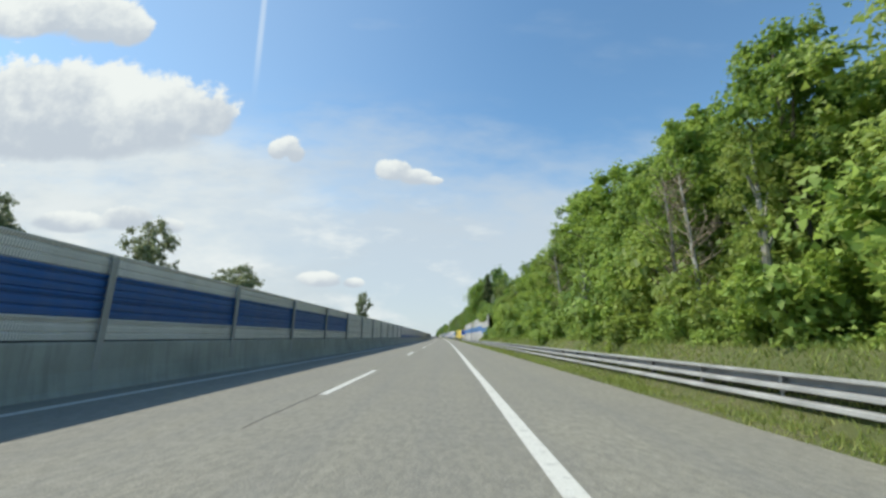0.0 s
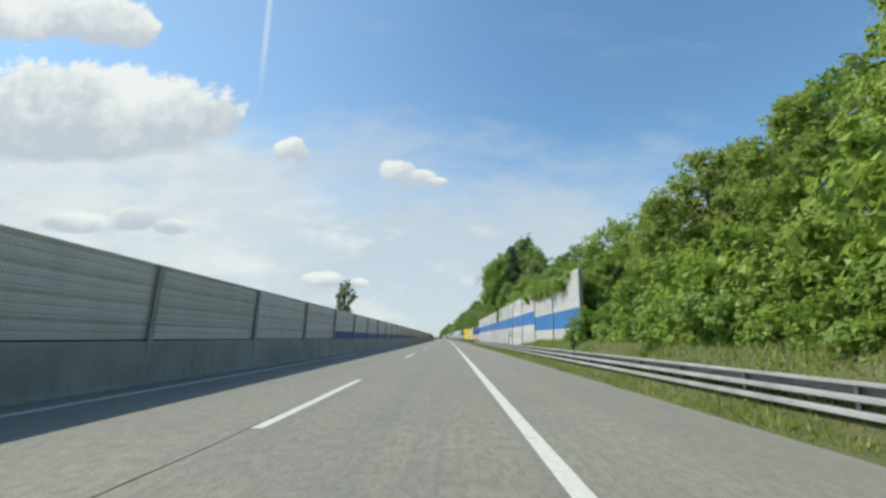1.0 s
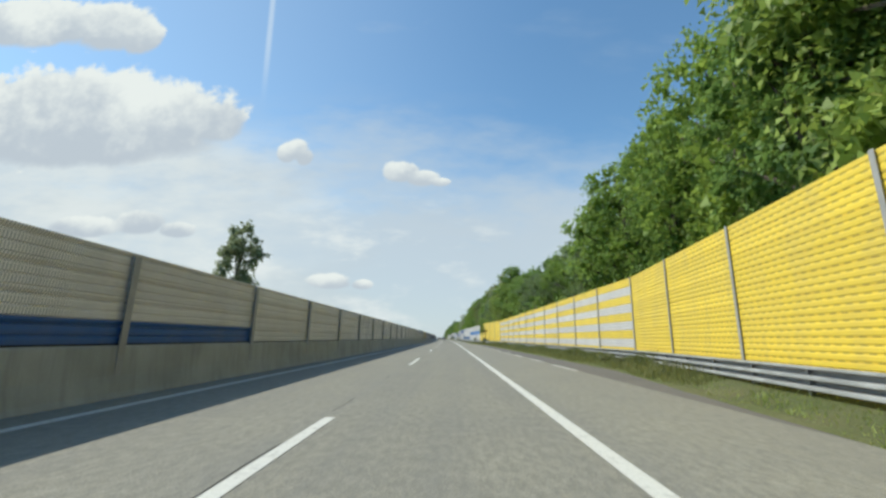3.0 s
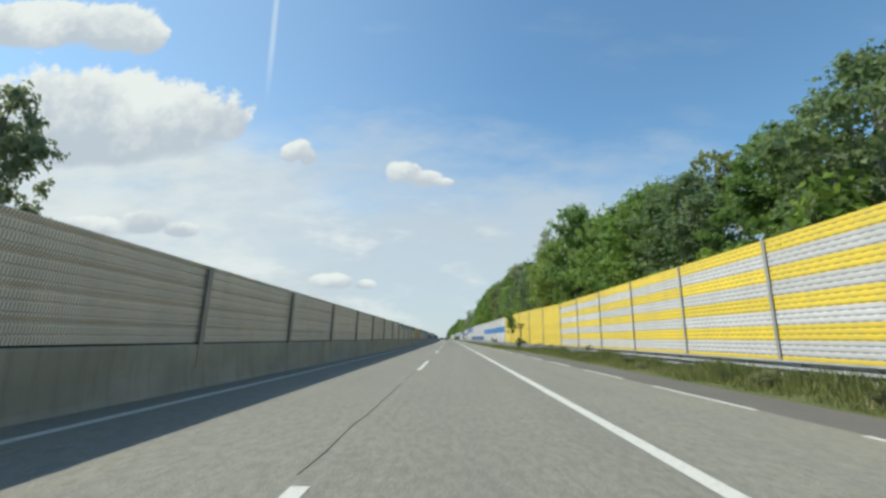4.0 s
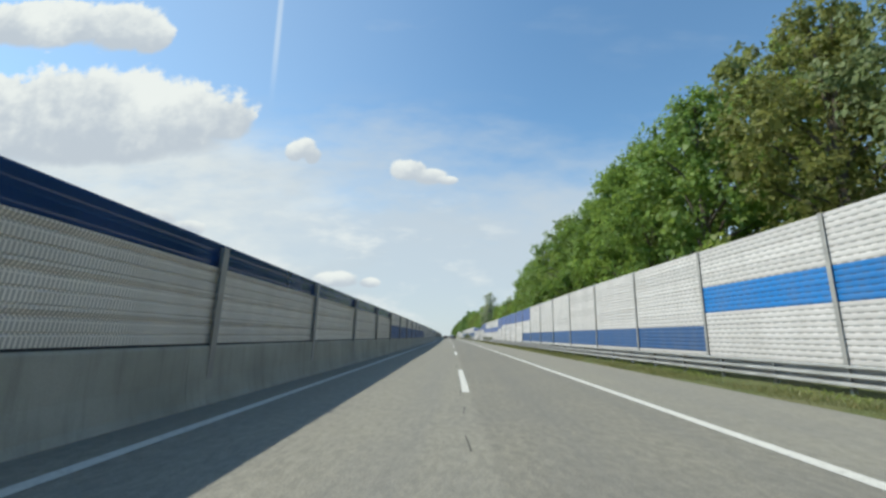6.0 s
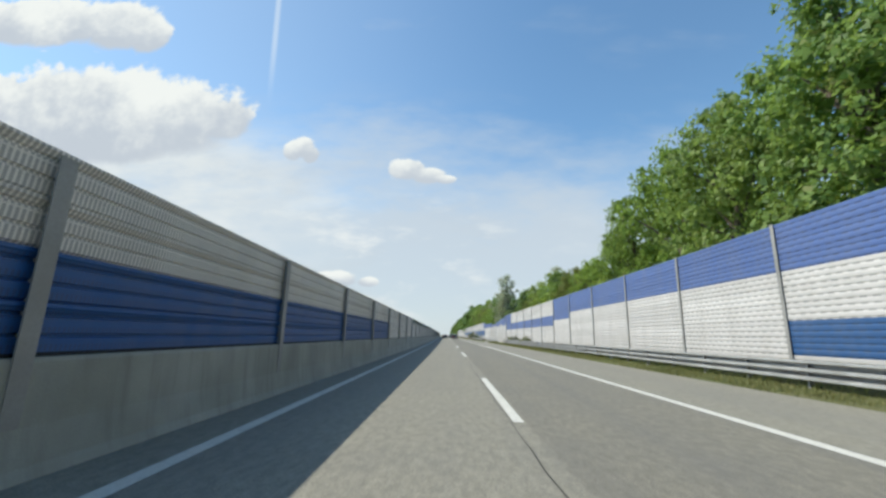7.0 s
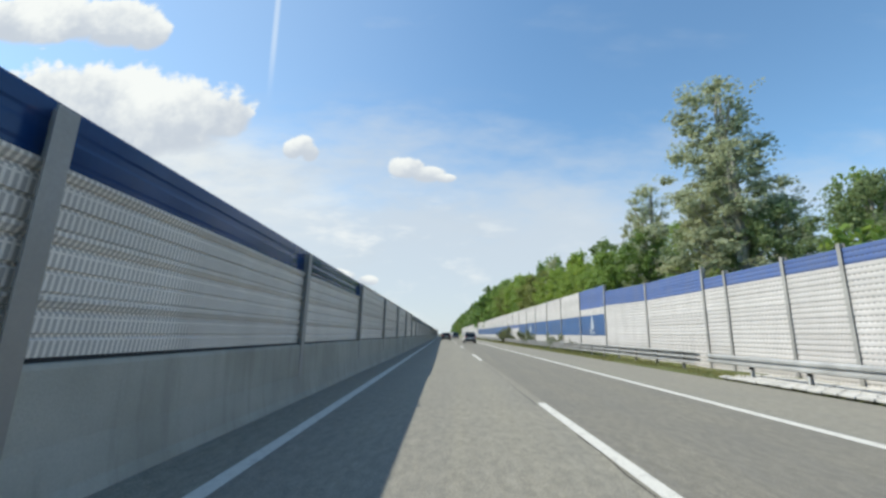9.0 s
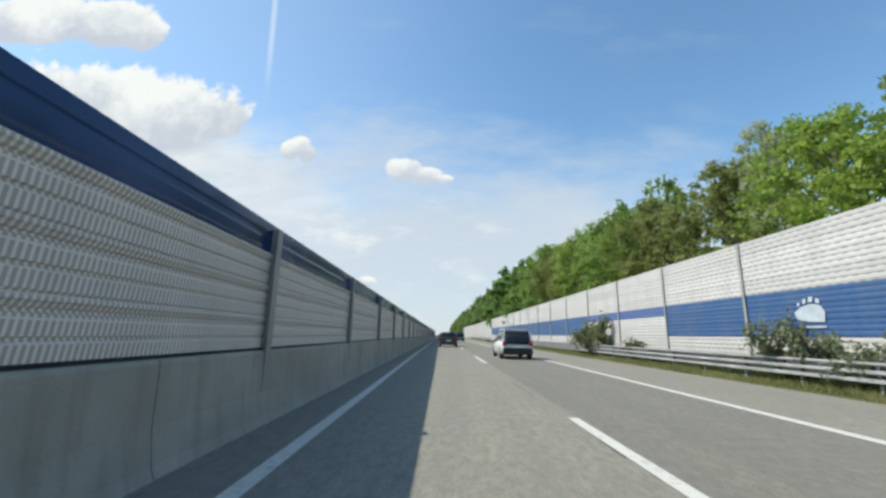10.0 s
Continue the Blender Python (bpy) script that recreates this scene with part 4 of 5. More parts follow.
CREST_Z = [10, 9.7, 9, 9.5, 10.6, 10.1, 9.2, 9.4, 9, 8.5, 8.4, 8, 7.4, 7.2, 8.4, 11.2, 12.2, 13.6, 16.4, 17.8, 17.6, 15.4, 12.8, 12, 10.8, 9.9, 8.8, 9.7, 10.6, 9.9, 10.4, 12.6, 13.4, 13.8, 12.8, 11.4, 11.2, 13.4, 12.2, 12.4, 10.2, 9.8, 12, 13.8, 13, 13.3, 14.1, 14.8, 14.2, 14.8, 14.4, 12.8, 12, 11.2, 10.2, 9, 8.8, 9.4, 9.5, 9, 8.3, 7.4, 6.6, 7.4, 8.8, 9.3, 10.9, 10.4, 11.8, 12.2, 13.3, 13.4, 13.6]


def crest(y, x=12.0):
    """How high the tree tops reach: given for trees twelve metres to the side, more for those further off."""
    eye = float(np.interp(y, [0, 100, 400], [2.4, 1.6, -2.0]))
    return 1.2 + (float(np.interp(y, CREST_Y, CREST_Z)) - 1.2) * (x - eye) / (12.0 - eye)


rng = np.random.RandomState(77)
# hedge of young trees right behind the rail where there is no barrier
i = 0
y = 6.0
while y < 60:
    tree(HEDGE, i, 11.6 + rng.uniform(-0.5, 0.6), y, crest(y) * rng.uniform(0.92, 1.06) * (1.04 if 40 < y < 49 else 0.92 if y > 26 else 1.06), 1.0)
    i += 1
    y += rng.uniform(3.2, 4.4)
for k in range(26):
    y = 3 + k * 2.2 + rng.uniform(-0.6, 0.6)
    me = HEDGE_SHRUB[k % 3]
    s = rng.uniform(0.75, 1.25)
    plant("shrub", me, ("stem", "foliage"), 9.5 + rng.uniform(-0.25, 0.5), y, 0.75, s, s, rng.uniform(0, 360), "dense green shrub on the grassy bank", "shrub", "shrubs on the bank")
for x, y, top, w in ((9.4, 9.1, 6.4, 0.9), (9.7, 21.5, 6.2, 0.8), (9.6, 33.0, 5.8, 0.8)):
    tree(SAPLING, 0, x, y, top, w, "young tree with a bare pale trunk before the hedge", group="young trees before the hedge")
for k in range(19):
    y = 4.5 + k * 2.9 + rng.uniform(-0.7, 0.7)
    s = rng.uniform(1.5, 2.1)
    plant("shrub", HEDGE_SHRUB[k % 3], ("stem", "foliage"), 10.5 + rng.uniform(-0.3, 0.3), y, 1.1, s * 0.85, s, rng.uniform(0, 360), "tall dense green shrub in the hedge's front", "shrub", "shrubs in the hedge")


def bare_tree(seed, h):
    """A half-dead young tree: a pale forked trunk and a fan of thin bare twigs."""
    r = np.random.RandomState(seed)
    bm = bmesh.new()
    tube(bm, [(0, 0, -0.3), (0.1, 0.12, h * 0.35), (0.05, 0.3, h * 0.7), (0.1, 0.55, h)], [0.075, 0.06, 0.04, 0.012], 7)
    trunk = mesh_of("trunk", bm, M_BIRCH)
    bm = bmesh.new()
    for k in range(46):
        f = r.uniform(0.22, 0.98)
        a, up, ln = r.uniform(0, 2 * math.pi), r.uniform(0.5, 1.3), r.uniform(0.5, 1.5) * (1.15 - 0.5 * f)
        p = Vector((0.08, 0.3 * f + 0.1, h * f))
        q = p + Vector((math.cos(a), math.sin(a), up)).normalized() * ln
        tube(bm, [p, (p + q) / 2 + Vector((0, 0, -0.06)), q], [0.020, 0.014, 0.006], 4)
        for j in range(3):
            o = p.lerp(q, r.uniform(0.4, 0.95))
            tube(bm, [o, o + Vector((r.uniform(-1, 1), r.uniform(-1, 1), r.uniform(0.1, 0.9))).normalized() * ln * 0.45], [0.009, 0.004], 3)
    return trunk, mesh_of("dry_brushwood", bm, M_TWIG)


BARE = [bare_tree(5, 6.2), bare_tree(6, 5.4)]
for k, (x, y, turn) in enumerate(((9.15, 11.2, 0), (9.5, 12.6, 140), (9.3, 24.2, 60))):
    plant("dead_tree", BARE[k % 2], ("trunk", "dry_brushwood"), x, y, 0.8, 1.0, 1.0, turn, "half-dead young tree with pale bare twigs", "tree", "bare young trees before the hedge")
# dense young trees that lean over the barrier's top
y = 60.6
while y < 93:
    x = wall_x(y) + rng.uniform(2.2, 2.6)
    tree(HEDGE, i, x, y, rng.uniform(6.2, 6.9) * float(np.interp(y, [60, 66, 68, 80, 82, 87, 88, 93], [0.94, 0.94, 1.05, 1.05, 1.22, 1.22, 1.0, 0.9])), 0.95, "dense young tree growing over the barrier's top")
    i += 1
    y += rng.uniform(1.9, 2.6)
# the thicket behind the hedge
for k in range(22):
    y = 2 + k * 2.9 + rng.uniform(-0.8, 0.8)
    tree(FAR if k > 5 else NEAR, k, 14.6 + 2.2 * (k % 2) + rng.uniform(-0.4, 0.4), y, crest(y, 14.6) * rng.uniform(0.72, 0.95), 1.05, "green tree in the thicket behind the hedge")
def stand(y):
    """Which kinds of tree stand along a stretch of the wood."""
    for end, kinds in ((140, (2, 0, 1)), (196, (0, 2, 5, 3)), (212, (0, 3, 1)), (258, (4, 0, 5, 0)), (290, (4, 3, 0)), (312, (1, 3)), (345, (4, 1, 3)), (380, (2, 5, 0))):
        if y < end:
            return kinds
    return (1, 3, 4)


# front row behind the barrier
y = 62.0
while y < 450:
    x = wall_x(y) + rng.uniform(3.2, 4.6)
    if not 344.5 < y < 354:
        tree(NEAR, int(rng.choice(stand(y))), x, y, crest(y, x) * rng.uniform(0.88, 1.0 if crest(y) < 11 else 1.03), (0.95 if crest(y) < 11 else 0.80) * rng.uniform(0.88, 1.12))
    i += 1
    y += rng.uniform(4.6, 6.2)
# undergrowth that closes the foot of the wood
y = 64.0
k = 0
while y < 440:
    sc = rng.uniform(1.35, 2.1) * (1.0 if crest(y) > 9 else 0.85)
    x = wall_x(y) + 0.3 + 2.0 * sc
    plant("shrub", SHRUB[k % 3], ("stem", "foliage"), x, y, bank_z(x, y), sc, sc * 1.25, rng.uniform(0, 360), "dense green undergrowth behind the barrier", "shrub", "undergrowth behind the barrier")
    k += 1
    y += rng.uniform(2.6, 4.4)
# second row
y = 8.0
while y < 460:
    x = wall_x(y) + rng.uniform(8.5, 11)
    tree(FAR, i, x, y, crest(y, x) * rng.uniform(0.84, 0.98) * (0.84 if 188 < y < 214 else 0.72 if 214 < y < 242 or 344 < y < 364 else 0.95), 0.8, "green broad-leaved tree in the wood behind the barrier")
    i += 1
    y += rng.uniform(5.5, 7.5)
for x, y, top, w in ((12.4, 341.9, 9.4, 1.0), (12.9, 344.2, 9.0, 0.9), (12.6, 352.8, 7.3, 0.75)):
    tree(NEAR, 2, x, y, top, w)
# distance
y = 452.0
while y < 900:
    for x in (rng.uniform(12, 14.5), rng.uniform(19, 23)):
        tree(DISTANT, i, x, y, rng.uniform(13.0, 17.0), 0.9, "distant green tree at the wood's edge")
        i += 1
    y += rng.uniform(6.5, 9)
# spruces and slender trees that stand out
for x, y, top in ((14.6, 114.6, 19.0), (15.2, 122.5, 20.5)):
    tree(SPRUCE, 0, x, y, top, 1.15, "tall dark green spruce above the barrier", "spruce")
for x, y, top, w in ((13.3, 370.2, 16.5, 1.2), (12.7, 368.6, 11.8, 1.5), (13.0, 371.0, 10.6, 1.3), (13.2, 378, 13.0, 0.9), (14.5, 383, 12.5, 0.9), (13, 324.5, 10.6, 1.0), (14.0, 229.5, 15.6, 1.2), (14.5, 211.0, 17.2, 0.7), (14, 98.4, 11.9, 0.45), (13.4, 404.5, 12.2, 0.9)):
    tree(BIRCH, 0, x, y, top, w, "slender pale-barked tree with thin airy foliage", "birch")
# shrubs floating at the barrier's top, placed to fit the camera's view
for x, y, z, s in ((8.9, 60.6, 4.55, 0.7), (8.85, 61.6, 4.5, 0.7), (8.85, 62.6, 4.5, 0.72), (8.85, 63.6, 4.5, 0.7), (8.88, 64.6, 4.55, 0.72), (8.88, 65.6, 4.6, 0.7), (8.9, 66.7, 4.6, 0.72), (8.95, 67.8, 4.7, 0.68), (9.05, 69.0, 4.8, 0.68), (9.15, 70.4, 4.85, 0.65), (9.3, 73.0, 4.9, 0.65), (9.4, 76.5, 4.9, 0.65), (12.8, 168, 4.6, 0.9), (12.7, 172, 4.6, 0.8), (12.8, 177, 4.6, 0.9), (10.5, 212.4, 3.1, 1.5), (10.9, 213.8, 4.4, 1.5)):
    plant("shrub", (HEDGE_SHRUB if y < 80 else SHRUB)[int(y) % 3], ("stem", "foliage"), x, y, z - 0.9, s, s, y * 31 % 360, "green shrub set floating at the barrier top to overhang it", "shrub", "growth over the barrier")
# trees beyond the median barrier
for x, y, top, w in ((-27, 39, 12.2, 0.75), (-23.6, 50, 9.6, 1.25), (-34, 183, 20.5, 0.60), (-30, 27, 11, 0.8)):
    tree(ACACIA, 0, x, y, top, w, "lone airy tree beyond the median barrier", group="trees beyond the median", z=-0.3)
for k, (x, y) in enumerate(((-7.3, 66.5), (-7.4, 69.6), (-7.3, 72.4), (-7.4, 75.5))):
    plant("shrub", SHRUB[k % 3], ("stem", "foliage"), x, y, -0.3, 1.3, 1.62, y * 50, "green shrub whose tips show above the median barrier", "shrub", "shrubs beyond the median")
# self-sown bushes in front of the right-hand barrier
for k, (x, y, s) in enumerate(((8.0, 398.2, 1.45), (8.08, 396.4, 1.0), (7.95, 407.6, 0.9), (7.9, 412.4, 2.0), (7.95, 385.3, 1.0), (7.9, 415.2, 1.2), (8.0, 380.3, 0.6), (8.25, 332.8, 0.85), (8.25, 329.1, 0.95),
                               (8.25, 324.6, 0.75), (8.25, 322.3, 0.85), (8.25, 320.4, 0.85), (9.32, 232.1, 0.85), (9.32, 228.3, 0.95), (10.2, 355.1, 1.0), (9.6, 204.6, 1.0), (10.6, 193.0, 0.5), (10.4, 198, 0.6), (7.95, 309, 0.45), (7.95, 299, 0.4), (10.8, 184, 0.6), (7.9, 121.2, 0.8))):
    plant("bush", SCRUB[k % 3], ("stem", "foliage"), x, y, bank_z(x, y) - 0.05, s, s * 1.1, k * 77, "small self-sown bush in front of the barrier", "bush", "bushes by the barrier")


# ---- grass ----
def verge_z(x, y):
    """Height of the verge at a place."""
    e, w = verge_x(y), wall_x(y)
    g, h = float(np.interp(y, [66, 78], [1.0, 0.0])), float(np.interp(y, [336, 341, 372, 377], [1, 0.35, 0.35, 1]))
    return float(np.interp(x, [e, e + 0.12, e + 0.45, w - 0.75, w - 0.2, w + 0.5, w + 2.0], [-0.03, 0.03, 0.07, 0.20 * h + 0.35 * g, 0.40 * h + 0.75 * g, 0.46 * h + 0.75 * g, 0.9 + 0.9 * g])) - 0.02


def grass(name, spans, count, hmin, hmax, seed, label, material=None):
    """Blades over strips (side from, side to, y from, y to); side is measured from the paving's edge."""
    r = np.random.RandomState(seed)
    spans = np.array(spans)
    w = (spans[:, 3] - spans[:, 2])
    pick = r.choice(len(spans), count, p=w / w.sum())
    t, q = r.rand(count), r.rand(count) ** 1.2
    y = spans[pick, 2] + t * w[pick]
    ex = np.interp(y, [122, 134, 196, 212], [7.0, 8.75, 8.75, 7.02])
    x = ex + spans[pick, 0] + q * (spans[pick, 1] - spans[pick, 0])
    z = np.array([verge_z(a, b) for a, b in zip(x, y)])
    h = r.uniform(hmin, hmax, count) * np.interp(q, [0, 0.25], [0.5, 1.0]) * (0.6 + 0.8 * (np.sin(y * 0.9) * np.sin(y * 0.37 + 1) * 0.5 + 0.5))
    a = r.rand(count) * 2 * np.pi
    wd = h * 0.055 + 0.012
    lean = r.randn(count, 2) * 0.35 * h[:, None]
    b0 = np.stack([x - np.cos(a) * wd, y - np.sin(a) * wd, z], 1)
    b1 = np.stack([x + np.cos(a) * wd, y + np.sin(a) * wd, z], 1)
    tip = np.stack([x + lean[:, 0], y + lean[:, 1], z + h], 1)
    verts = np.stack([b0, b1, tip], 1).reshape(-1, 3)
    ob = new(name, np_mesh(name, verts, np.arange(count * 3).reshape(-1, 3), material or M_BLADE))
    return tagged(ob, label, "grass", kind="stuff")


r = np.random.RandomState(15)
spots, sizes = [], []
for k in range(420):
    x, y = 8.3 + 2.0 * r.rand() ** 0.8, r.uniform(0, 62)
    q = r.uniform(0.12, 0.34)
    spots.append((x, y, verge_z(x, y) + q * 0.5)), sizes.append((q * 1.3, q * 1.3, q))
v, f = leaf_cloud(r, spots, sizes, 36000, 0.085)
tagged(new("ground_cover", np_mesh("ground_cover", v, f, M_LEAF_B)), "low leafy green growth on the open bank", "ground cover", kind="stuff")
grass("grass", [(0.02, 0.75, 0, 122)], 46000, 0.05, 0.19, 5, "uneven green and straw grass along the paving")
grass("straw_grass", [(0.02, 0.7, 214, 338), (0.02, 0.7, 362, 470)], 70000, 0.05, 0.19, 10, "dry olive and straw grass along the paving", M_STRAW)
grass("weeds", [(0.6, 2.6, 0, 62), (0.6, 1.35, 62, 80)], 44000, 0.06, 0.20, 6, "taller weeds and grasses behind the guard rail")
grass("dry_grass", [(0.5, 1.35, 80, 122), (0.0, 1.9, 122, 214), (0.5, 1.3, 214, 338), (0.0, 1.5, 338, 354.5), (0.0, 1.5, 362.5, 372), (0.5, 1.3, 372, 470)], 60000, 0.04, 0.14, 7, "low dry grass between guard rail and barrier")

grass("rank_weeds", [(0.1, 1.9, 128, 198), (0.1, 1.6, 198, 216), (0.05, 0.5, 340, 354.3)], 26000, 0.08, 0.34, 8, "rank brownish weeds standing before the guard rail", M_WEED)
grass("tall_weeds", [(1.15, 1.98, 134, 199)], 15000, 0.22, 0.52, 9, "tall brownish weeds hiding the guard rail's foot", M_WEED)
r = np.random.RandomState(29)
for k in range(34):
    y = 130 + k * 2.3 + r.uniform(-0.9, 0.9)
    x = verge_x(y) + r.uniform(0.35, 1.7)
    q = r.uniform(0.22, 0.5)
    plant("weed", SCRUB[k % 3], ("stem", "foliage"), x, y, verge_z(x, y), q, q * 0.9, r.uniform(0, 360), "low tangled weed clump on the verge", "weed", "weed clumps by the lay-by")


# ---- signs ----
def text_mesh(body, size, depth=0.004):
    c = bpy.data.curves.new("letter", "FONT")
    c.body, c.size, c.extrude = body, size, depth
    c.align_x, c.align_y = "CENTER", "CENTER"
    ob = bpy.data.objects.new("letter", c)
    scene.collection.objects.link(ob)
    me = bpy.data.meshes.new_from_object(ob.evaluated_get(bpy.context.evaluated_depsgraph_get()))
    bpy.data.objects.remove(ob)
    me.materials.clear()
    me.materials.append(M_SIGNWHITE)
    return me


sign = base("parking_sign", pose(7.88, 118.1, 0.09), "blue parking sign with white letter on steel posts", "road sign")
part("sign_plate", box_bm((-0.55, -0.015, 1.75), (0.55, 0.015, 3.17), 0.012), M_SIGNBLUE, sign, "blue sign plate")
for lo, hi in (((-0.53, 3.125), (0.53, 3.15)), ((-0.53, 1.77), (0.53, 1.795)), ((-0.53, 1.795), (-0.505, 3.125)), ((0.505, 1.795), (0.53, 3.125))):
    part("border", box_bm((lo[0], -0.021, lo[1]), (hi[0], -0.0155, hi[1])), M_SIGNWHITE, sign)
put("letter", text_mesh("P", 1.05), sign, pose(0.06, -0.022, 2.60, 90, 0, 0), "white letter P")
part("bar", box_bm((-0.36, -0.021, 1.88), (0.36, -0.0155, 1.98)), M_SIGNWHITE, sign, "white bar of small writing")
for x in (-0.35, 0.35):
    bm = bmesh.new()
    tube(bm, [(x, 0.06, -0.1), (x, 0.06, 3.05)], [0.035, 0.035], 10)
    part("post", bm, M_STEEL, sign)

sign = base("exit_sign", pose(8.44, 79.65, 1.52), "small green emergency exit sign with white symbols", "exit sign")
part("sign_plate", box_bm((-0.030, -0.52, 0.0), (-0.012, 0.52, 0.44), 0.004), M_SIGNGREEN, sign, "green sign plate")
part("door_symbol", box_bm((-0.036, -0.44, 0.06), (-0.0305, -0.20, 0.38)), M_SIGNWHITE, sign, "white doorway symbol")
part("arrow_symbol", box_bm((-0.036, -0.10, 0.17), (-0.0305, 0.14, 0.25)), M_SIGNWHITE, sign, "white arrow bar")
part("block_symbol", box_bm((-0.036, 0.24, 0.08), (-0.0305, 0.44, 0.37)), M_SIGNWHITE, sign, "white block symbol")

sign = base("direction_sign", pose(9.75, 205.4, 0.2), "dark brown pointed sign on a post before yellow barrier", "road sign")
part("post", box_bm((-0.07, -0.07, -0.2), (0.07, 0.07, 2.75), 0.01), M_BROWN, sign)
bm = bmesh.new()
outline = [(-0.45, 2.80), (-0.32, 2.70), (0.45, 2.70), (0.45, 2.90), (-0.32, 2.90)]
a = [bm.verts.new((x, -0.10, z)) for x, z in outline]
b = [bm.verts.new((x, -0.075, z)) for x, z in outline]
for j in range(5):
    bm.faces.new((a[j], a[(j + 1) % 5], b[(j + 1) % 5], b[j]))
bm.faces.new(a), bm.faces.new(list(reversed(b)))
bmesh.ops.recalc_face_normals(bm, faces=bm.faces)
part("sign_plate", bm, M_BROWN, sign)
part("sign_plate", box_bm((-0.45, -0.10, 2.40), (0.40, -0.075, 2.56), 0.01), M_BROWN, sign)


def emblem(name, shapes, y, label):
    """A flat white cut-out shape fixed on the right-hand barrier."""
    bm = bmesh.new()
    for pts in shapes:
        a = [bm.verts.new((-0.045, -py, pz)) for py, pz in pts]
        b = [bm.verts.new((-0.035, -py, pz)) for py, pz in pts]
        n = len(pts)
        for j in range(n):
            bm.faces.new((a[j], a[(j + 1) % n], b[(j + 1) % n], b[j]))
        bm.faces.new(a), bm.faces.new(list(reversed(b)))
    bmesh.ops.recalc_face_normals(bm, faces=bm.faces)
    ob = new(name, mesh_of(name, bm, M_DULLWHITE))
    ob.matrix_basis = pose(wall_x(y), y, 0)
    return tagged(ob, label, "emblem", "boat emblems")


emblem("sailboat_emblem", [[(-0.52, 1.50), (0.52, 1.50), (0.52, 1.57), (-0.52, 1.57)], [(-0.42, 1.66), (-0.10, 1.66), (-0.14, 1.76), (-0.46, 1.78)], [(-0.06, 1.72), (0.26, 1.80), (0.30, 2.02), (0.14, 2.46), (-0.04, 2.78)], [(-0.26, 1.84), (-0.10, 1.84), (-0.10, 2.50)]], 377.8, "white cut-out sailing boat on indigo barrier panel")
emblem("ship_emblem", [[(-0.42, 1.62), (0.48, 1.62), (0.48, 1.67), (-0.42, 1.67)], [(-0.47, 2.06), (-0.40, 1.86), (-0.05, 1.79), (0.46, 1.77), (0.50, 2.04), (0.40, 2.22), (0.12, 2.30), (-0.22, 2.22)], [(-0.34, 2.24), (-0.26, 2.27), (-0.26, 2.36), (-0.34, 2.34)], [(-0.16, 2.30), (-0.04, 2.33), (-0.04, 2.46), (-0.12, 2.44)], [(0.04, 2.35), (0.16, 2.34), (0.20, 2.48), (0.06, 2.50)], [(0.26, 2.31), (0.36, 2.28), (0.38, 2.40), (0.28, 2.44)]], 398.08, "weathered white cut-out ship on indigo barrier panel")


# ---- cars ----
M_GLASS = surface("dark_car_glass", (0.012, 0.014, 0.016), 0.08, 1, 20, 0.1, 0.0)
M_TYRE = surface("tyre_rubber", (0.018, 0.018, 0.018), 0.8)
M_RIM = surface("alloy_rim", (0.45, 0.45, 0.46), 0.35, metal=0.8)
M_LAMP = surface("red_lamp_glass", (0.35, 0.012, 0.010), 0.2)
M_PLASTIC = surface("black_plastic", (0.02, 0.02, 0.021), 0.6)
M_PLATE = surface("plate_white", (0.75, 0.75, 0.72), 0.4)


def loft(bm, stations):
    """Skin over rounded boxes: (y, half width below, half width above, z below, z above)."""
    rings = []
    for y, wb, wt_, zb, zt in stations:
        c = 0.10
        pts = [(-wb + c, zb), (wb - c, zb), (wb, zb + c), (wb, zb + (zt - zb) * 0.55), (wt_, zt - c * 0.8), (wt_ - c * 0.9, zt), (-wt_ + c * 0.9, zt), (-wt_, zt - c * 0.8), (-wb, zb + (zt - zb) * 0.55), (-wb, zb + c)]
        rings.append([bm.verts.new((x, y, z)) for x, z in pts])
    n = len(rings[0])
    for r0, r1 in zip(rings, rings[1:]):
        for j in range(n):
            f = bm.faces.new((r0[j], r0[(j + 1) % n], r1[(j + 1) % n], r1[j]))
            f.smooth = True
    bm.faces.new(list(reversed(rings[0]))), bm.faces.new(rings[-1])
    bmesh.ops.recalc_face_normals(bm, faces=bm.faces)


